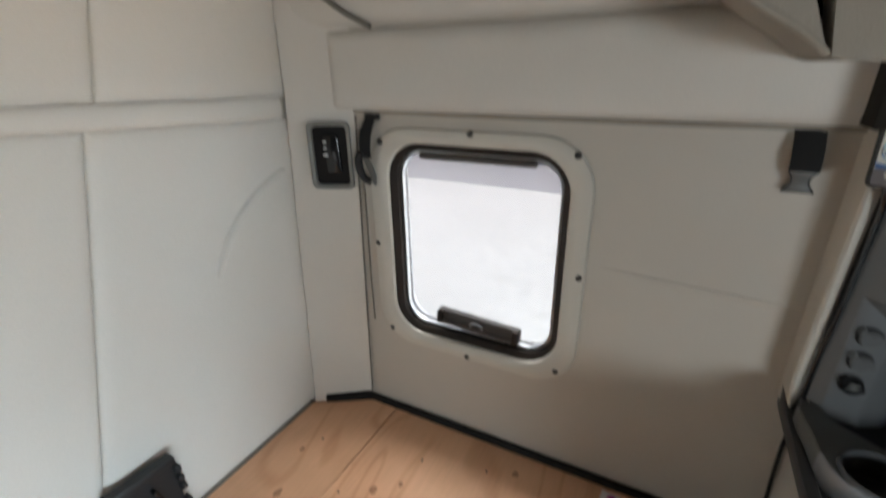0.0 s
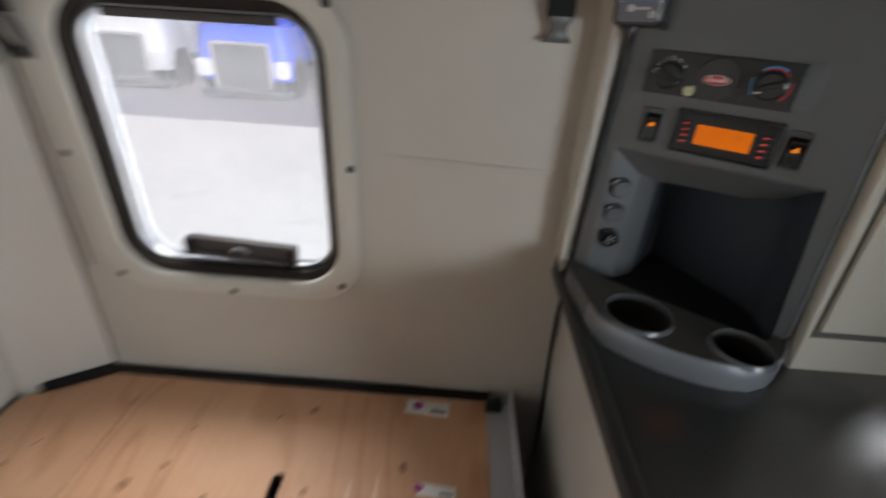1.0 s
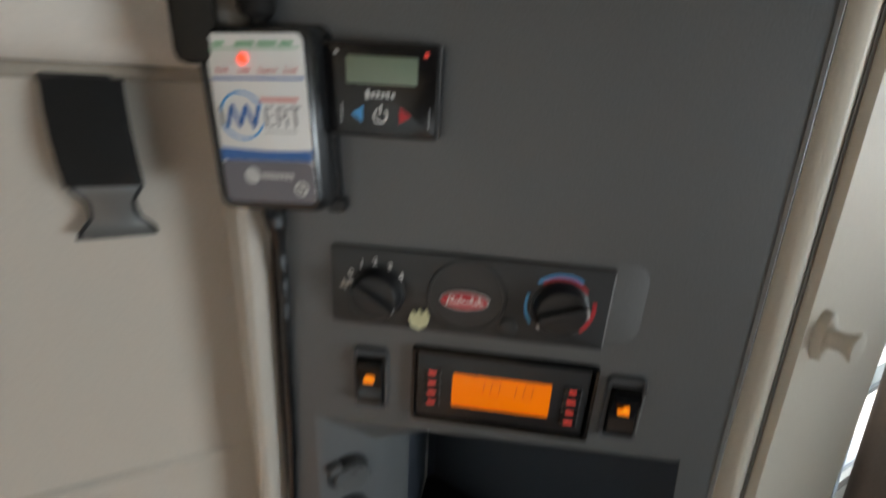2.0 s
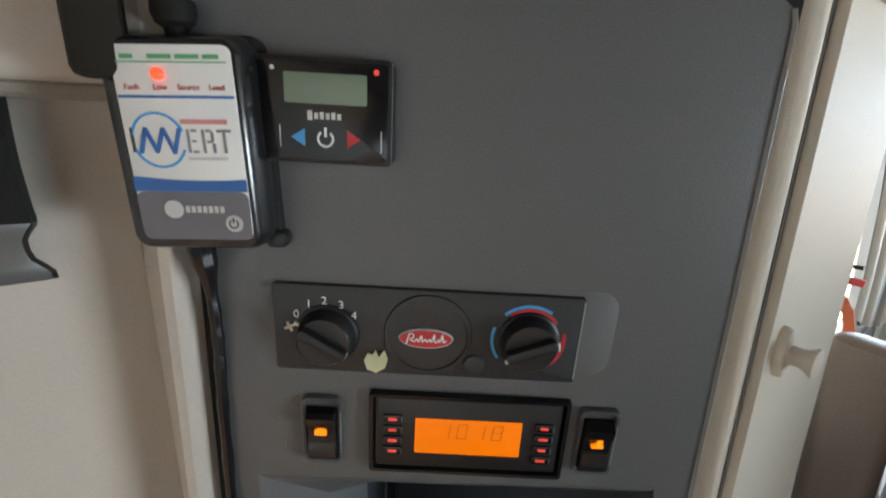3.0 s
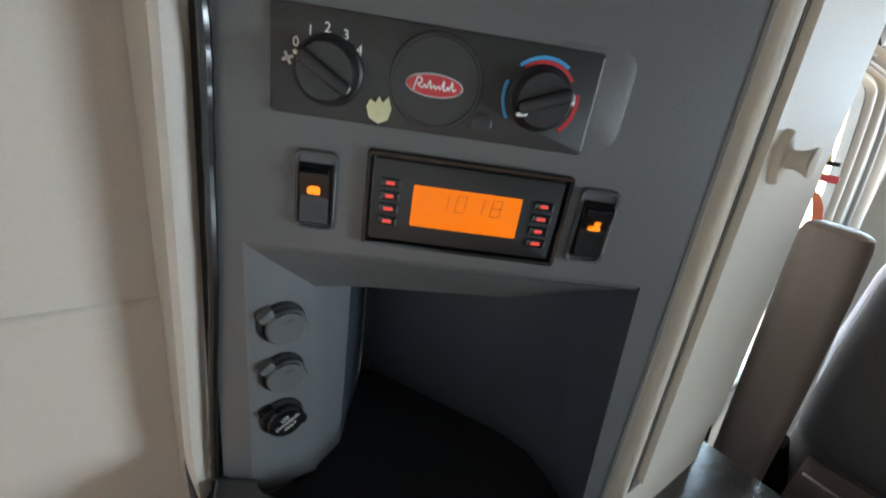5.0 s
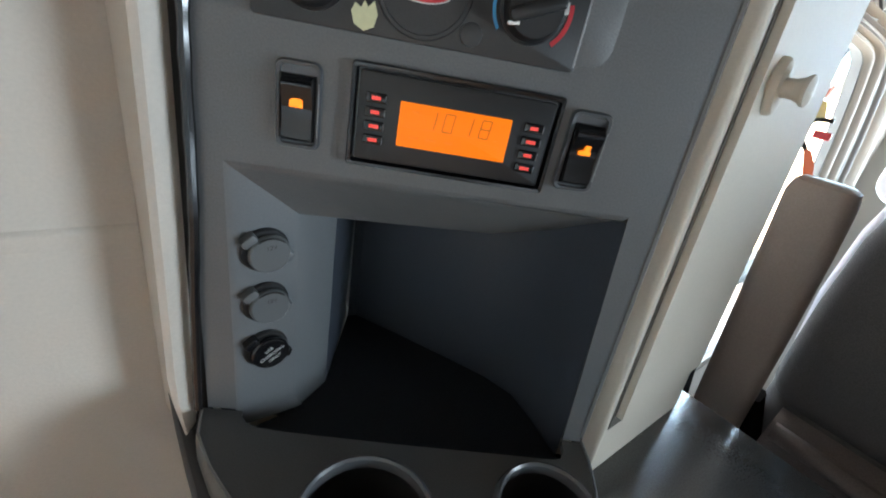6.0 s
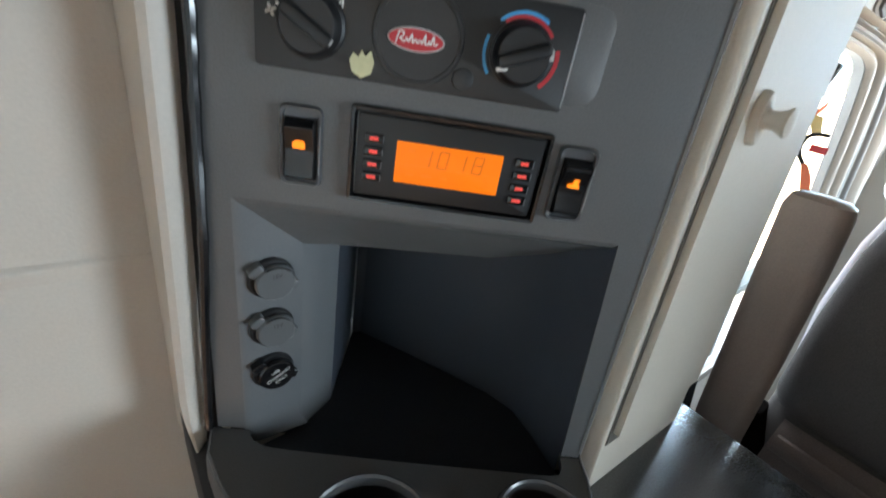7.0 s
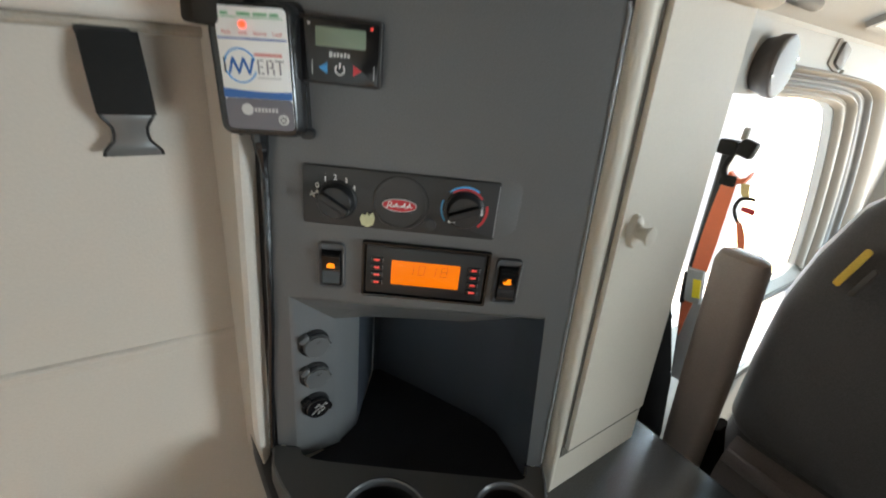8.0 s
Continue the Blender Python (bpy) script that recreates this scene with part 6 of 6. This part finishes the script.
part("loop", loft([[(0.862 + dx, y + dy, z + dz) for dx, dy, dz in ((-0.006, 0, 0.004), (0.004, 0, 0.004), (0.004, 0.001, -0.005), (-0.006, 0.001, -0.005))]
                   for y, z in ((0.815, 1.277), (0.808, 1.271), (0.800, 1.269), (0.792, 1.273), (0.787, 1.282))]), BELT_ORANGE, belt, "folded orange loop", m=BL)
part("clip", block(-0.004, 0.004, -0.004, 0.004, -0.009, 0.009, 0.002), LINER, belt, "pale clip", m=BL @ on(Matrix(), 0.862, 0.815, 1.335))
part("label_strap", strap(((0.797, 0.785, 1.268), (0.793, 0.781, 1.256), (0.789, 0.778, 1.249)), 0.862), TAG_PALE, belt, "pale yellow label strap", m=BL)
part("hook", tube(smooth_path([(0.860, 0.770, 1.250), (0.860, 0.780, 1.249), (0.860, 0.789, 1.245), (0.860, 0.792, 1.232), (0.860, 0.788, 1.221), (0.860, 0.781, 1.213)]), 0.0026, 8), RUBBER, belt, "black wire hook", m=BL)
part("tongue", block(-0.002, 0.002, -0.009, 0.009, -0.0045, 0.0045, 0.0015), RED, belt, "red buckle tongue", m=BL @ on(Matrix(), 0.860, 0.7735, 1.2325))
part("tail", strap(((0.783, 0.775, 1.213), (0.777, 0.765, 1.198), (0.769, 0.758, 1.178), (0.764, 0.752, 1.13))), BELT_ORANGE, belt, "orange strap tail", m=BL)
bk = thing("belt_buckle", Matrix.Translation((0.856, 0.803, 1.092)), "grey buckle with a yellow tag on the orange belt", "buckle")
part("body", moved(block(-0.010, 0.002, -0.016, 0.011, -0.028, 0.030, 0.005), Matrix.Rotation(radians(-11), 4, "X")), GREY_TRIM, bk)
part("edge", moved(block(-0.008, 0.002, 0.010, 0.017, -0.034, 0.022, 0.003), Matrix.Rotation(radians(-9), 4, "X")), RUBBER, bk, "black buckle side")
part("tag", moved(block(-0.0125, -0.0105, -0.015, -0.003, -0.016, 0.015, 0.0006), Matrix.Rotation(radians(-14), 4, "X")), TAG_YELLOW, bk, "yellow tag")


def passenger_seat():
    s = thing("passenger_seat", Matrix.Translation((0.90, 0.40, 0.0)), "dark brown cloth passenger seat seen from behind", "seat")
    L = Matrix.Translation((-0.90, -0.40, 0.0))
    rings = []
    for z, w, dep, xc in ((0.48, 0.44, 0.12, 0.900), (0.60, 0.49, 0.15, 0.895), (0.80, 0.52, 0.16, 0.887), (0.90, 0.545, 0.158, 0.886), (0.925, 0.545, 0.150, 0.892), (0.945, 0.550, 0.163, 0.883), (1.05, 0.555, 0.165, 0.878), (1.14, 0.55, 0.16, 0.874),
                          (1.21, 0.525, 0.155, 0.871), (1.28, 0.485, 0.15, 0.868), (1.36, 0.38, 0.14, 0.864), (1.44, 0.31, 0.13, 0.86), (1.52, 0.27, 0.11, 0.857), (1.545, 0.22, 0.07, 0.857)):
        rings.append([(x, y, z) for x, y in rrect(dep, w, 0.055 if dep > 0.1 else 0.03, 6, xc, 0.410)])
    part("backrest", loft(rings), FABRIC, s, m=L)
    # added pale strip that paints the bright window rim on the dark cloth
    edge = [(z, 0.410 + w / 2, xc, r) for z, w, xc, r in ((0.93, 0.53, 0.888, 0.1), (0.98, 0.548, 0.881, 0.8), (1.05, 0.555, 0.878, 1.0), (1.14, 0.55, 0.874, 1.0), (1.21, 0.525, 0.871, 1.0), (1.28, 0.485, 0.868, 0.8), (1.33, 0.42, 0.864, 0.1))]
    part("rim_light_strip", loft([[(xc + 0.020 + 0.034 * r * math.cos(a), y - 0.005 + 0.015 * r * math.sin(a), z) for a in [2 * math.pi * k / 12 for k in range(12)]] for z, y, xc, r in edge]), SEAT_RIM, s, "pale strip added for the daylight rim on the seat's side", m=L)
    part("cushion", block(0.87, 1.36, 0.16, 0.66, 0.40, 0.54, 0.05, seg=4), FABRIC, s, m=L)
    part("base", block(0.92, 1.30, 0.22, 0.60, 0.0, 0.40, 0.03), BLACK, s, m=L)
    roll_ = loft([[(0.815 + 0.035 * math.cos(a), y, 0.865 + 0.055 * math.sin(a)) for a in [2 * math.pi * k / 12 for k in range(12)]] for y in (0.17, 0.19, 0.41, 0.63, 0.655)])
    part("lower_roll", roll_, ROLL_CLOTH, s, "brown lower back roll", m=L)
    ridge = loft([[(0.781 + 0.010 * math.cos(a), y, 0.905 + 0.012 * math.sin(a) - 0.03 * (0.655 - y)) for a in [2 * math.pi * k / 10 for k in range(10)]] for y in (0.17, 0.30, 0.45, 0.60, 0.65)])
    part("seam_ridge", ridge, ROLL_CLOTH, s, "brown sewn ridge", m=L)
    part("tag", rbox(0.0085, 0.054, 0.0, 0.0015, 0.003, 0.0005), TAG_OCHRE, s, "ochre sewn tag",
         m=L @ axes((0.786, 0.6276, 1.2255), (-0.38, -0.88, -0.27), (-0.09, -0.26, 0.96), (-0.92, 0.39, 0.02)))
    part("tag_loop", rbox(0.007, 0.040, 0.0, 0.003, 0.003, 0.001), DARK_TRIM, s, "dark cloth loop beside the tag",
         m=L @ axes((0.783, 0.612, 1.214), (-0.38, -0.88, -0.27), (-0.09, -0.26, 0.96), (-0.92, 0.39, 0.02)))
    part("armrest_pivot", loft([[(x, y, z) for x, y in rrect(0.040, w, 0.008, 3, 0.832, yc)] for z, w, yc in ((0.74, 0.05, 0.666), (0.85, 0.046, 0.672), (0.895, 0.026, 0.682), (0.908, 0.014, 0.684))]), PILLAR, s, "black armrest pivot", m=L)
    arm = loft([[(x, y, z) for x, y in rrect(dx, dy, 0.018, 5, xc, yc)] for z, dx, dy, xc, yc in
                ((0.78, 0.045, 0.056, 0.802, 0.704), (0.86, 0.046, 0.060, 0.797, 0.708), (1.0, 0.048, 0.064, 0.793, 0.717), (1.12, 0.048, 0.066, 0.791, 0.726),
                 (1.178, 0.048, 0.066, 0.790, 0.731), (1.191, 0.042, 0.060, 0.790, 0.731), (1.195, 0.030, 0.048, 0.790, 0.731))])
    part("armrest", arm, ARM_CLOTH, s, "brown vinyl armrest folded up", m=L)


passenger_seat()


# ---- outside ----
GROUND_Z = -1.25
g = bmesh.new()
bmesh.ops.create_grid(g, x_segments=8, y_segments=8, size=600)
solo("ground", moved(g, Matrix.Translation((0, 0, GROUND_Z))), CONCRETE, "sunlit pale concrete yard", "ground", "structure")
solo("road", block(-120, 1.5, 9.9, 90, GROUND_Z, GROUND_Z + 0.004), ASPHALT, "dark asphalt lane behind the concrete", "road", "structure")


def parked_truck(x, y, turn, paint, label):
    t = thing("parked_truck", on(Matrix(), x, y, GROUND_Z + 0.004, turn), label, "truck", "parked trucks")
    part("hood", moved(loft([at_z(rrect(2.3, 1.6, 0.25, 4), 0.50), at_z(rrect(2.35, 1.65, 0.3, 4), 1.2), at_z(rrect(2.1, 1.5, 0.3, 4), 1.75)]), Matrix.Translation((0, -1.9, 0))), paint, t)
    part("cab", loft([at_z(rrect(2.3, 2.6, 0.2, 4, 0, 0.1), 0.8), at_z(rrect(2.3, 2.6, 0.25, 4, 0, 0.1), 2.2), at_z(rrect(2.2, 2.2, 0.3, 4, 0, 0.3), 3.2), at_z(rrect(2.1, 1.8, 0.3, 4, 0, 0.4), 3.7)]), paint, t)
    part("grille_surround", holed(rrect(1.46, 1.16, 0.1, 4), [rrect(1.30, 1.02, 0.08, 4)], 0.0, 0.10), CHROME, t, "bright chrome grille surround", m=axes((0, -2.70, 0.82), (1, 0, 0), (0, 0, 1), (0, -1, 0)))
    part("grille", rbox(1.32, 1.04, 0.0, 0.06, 0.1, 0.02), GRILLE, t, "dark grey grille", m=axes((0, -2.70, 0.82), (1, 0, 0), (0, 0, 1), (0, -1, 0)))
    part("bumper", block(-1.2, 1.2, -2.72, -2.5, 0.05, 0.24, 0.06), GRILLE, t, "dark bumper")
    part("windscreen", rbox(1.9, 0.8, 0.0, 0.03, 0.1, 0.01), GLOSS, t, "dark windscreen", m=axes((0, -1.12, 2.5), (1, 0, 0), (0, 0.30, 0.954), (0, -0.954, 0.30)))
    for sx in (-1, 1):
        part("headlight", rbox(0.40, 0.42, 0.0, 0.10, 0.12, 0.03), TRUCK_WHITE, t, "clear headlight", m=axes((sx * 0.97, -2.70, 0.78), (1, 0, 0), (0, 0, 1), (0, -1, 0)))
        part("fuel_tank", moved(lathe(((0.34, -0.7), (0.36, -0.66), (0.36, 0.66), (0.34, 0.7)), 20), Matrix.Translation((sx * 1.0, 1.3, 0.75)) @ Matrix.Rotation(radians(90), 4, "X")), CHROME, t, "chrome fuel tank")
        for yy in (-1.9, 3.6, 4.9):
            w = part("wheel", moved(lathe(((0.3, -0.16), (0.5, -0.15), (0.52, -0.1), (0.52, 0.1), (0.5, 0.15), (0.3, 0.16)), 24), Matrix.Rotation(radians(90), 4, "Y")), RUBBER, t,
                     m=Matrix.Translation((sx * 1.02, yy, 0.52)))
            part("rim", moved(lathe(((0.29, -0.13), (0.27, 0.12), (0.1, 0.14), (0.01, 0.14)), 20), Matrix.Rotation(radians(90 * sx), 4, "Y")), ALU, w)
    part("frame_rails", block(-0.45, 0.45, -2.0, 5.6, 0.65, 0.85, 0.03), TRUCK_GREY, t)
    return t


parked_truck(-5.80, 14.75, 4, TRUCK_BLUE, "blue parked truck with a chrome-framed dark grille across the yard")
parked_truck(-9.3, 15.3, 4, TRUCK_WHITE, "white parked truck across the yard")
parked_truck(-2.75, 15.2, 4, TRUCK_ORANGE, "orange parked truck beside the blue one across the yard")
parked_truck(-13.2, 16.0, 4, TRUCK_GREY, "grey parked truck at the far side of the yard")


def trailer(x, y, turn, label):
    t = thing("trailer", on(Matrix(), x, y, GROUND_Z + 0.004, turn), label, "trailer")
    part("box", block(-1.3, 1.3, -6, 6, 1.1, 4.0, 0.05), TRUCK_WHITE, t)
    for sx in (-1, 1):
        for yy in (3.4, 4.7):
            part("wheel", moved(lathe(((0.3, -0.16), (0.5, -0.15), (0.52, 0.0), (0.5, 0.15), (0.3, 0.16)), 24), Matrix.Rotation(radians(90), 4, "Y")), RUBBER, t, m=Matrix.Translation((sx * 1.0, yy, 0.52)))
        part("landing_leg", block(-0.06, 0.06, -0.06, 0.06, 0.0, 1.1, 0.01), TRUCK_GREY, t, m=Matrix.Translation((sx * 0.7, -3.5, 0)))


trailer(-12.0, 26.0, 80, "white box trailer behind the parked trucks")
trailer(9.0, 15.0, 82, "white box trailer across the yard")
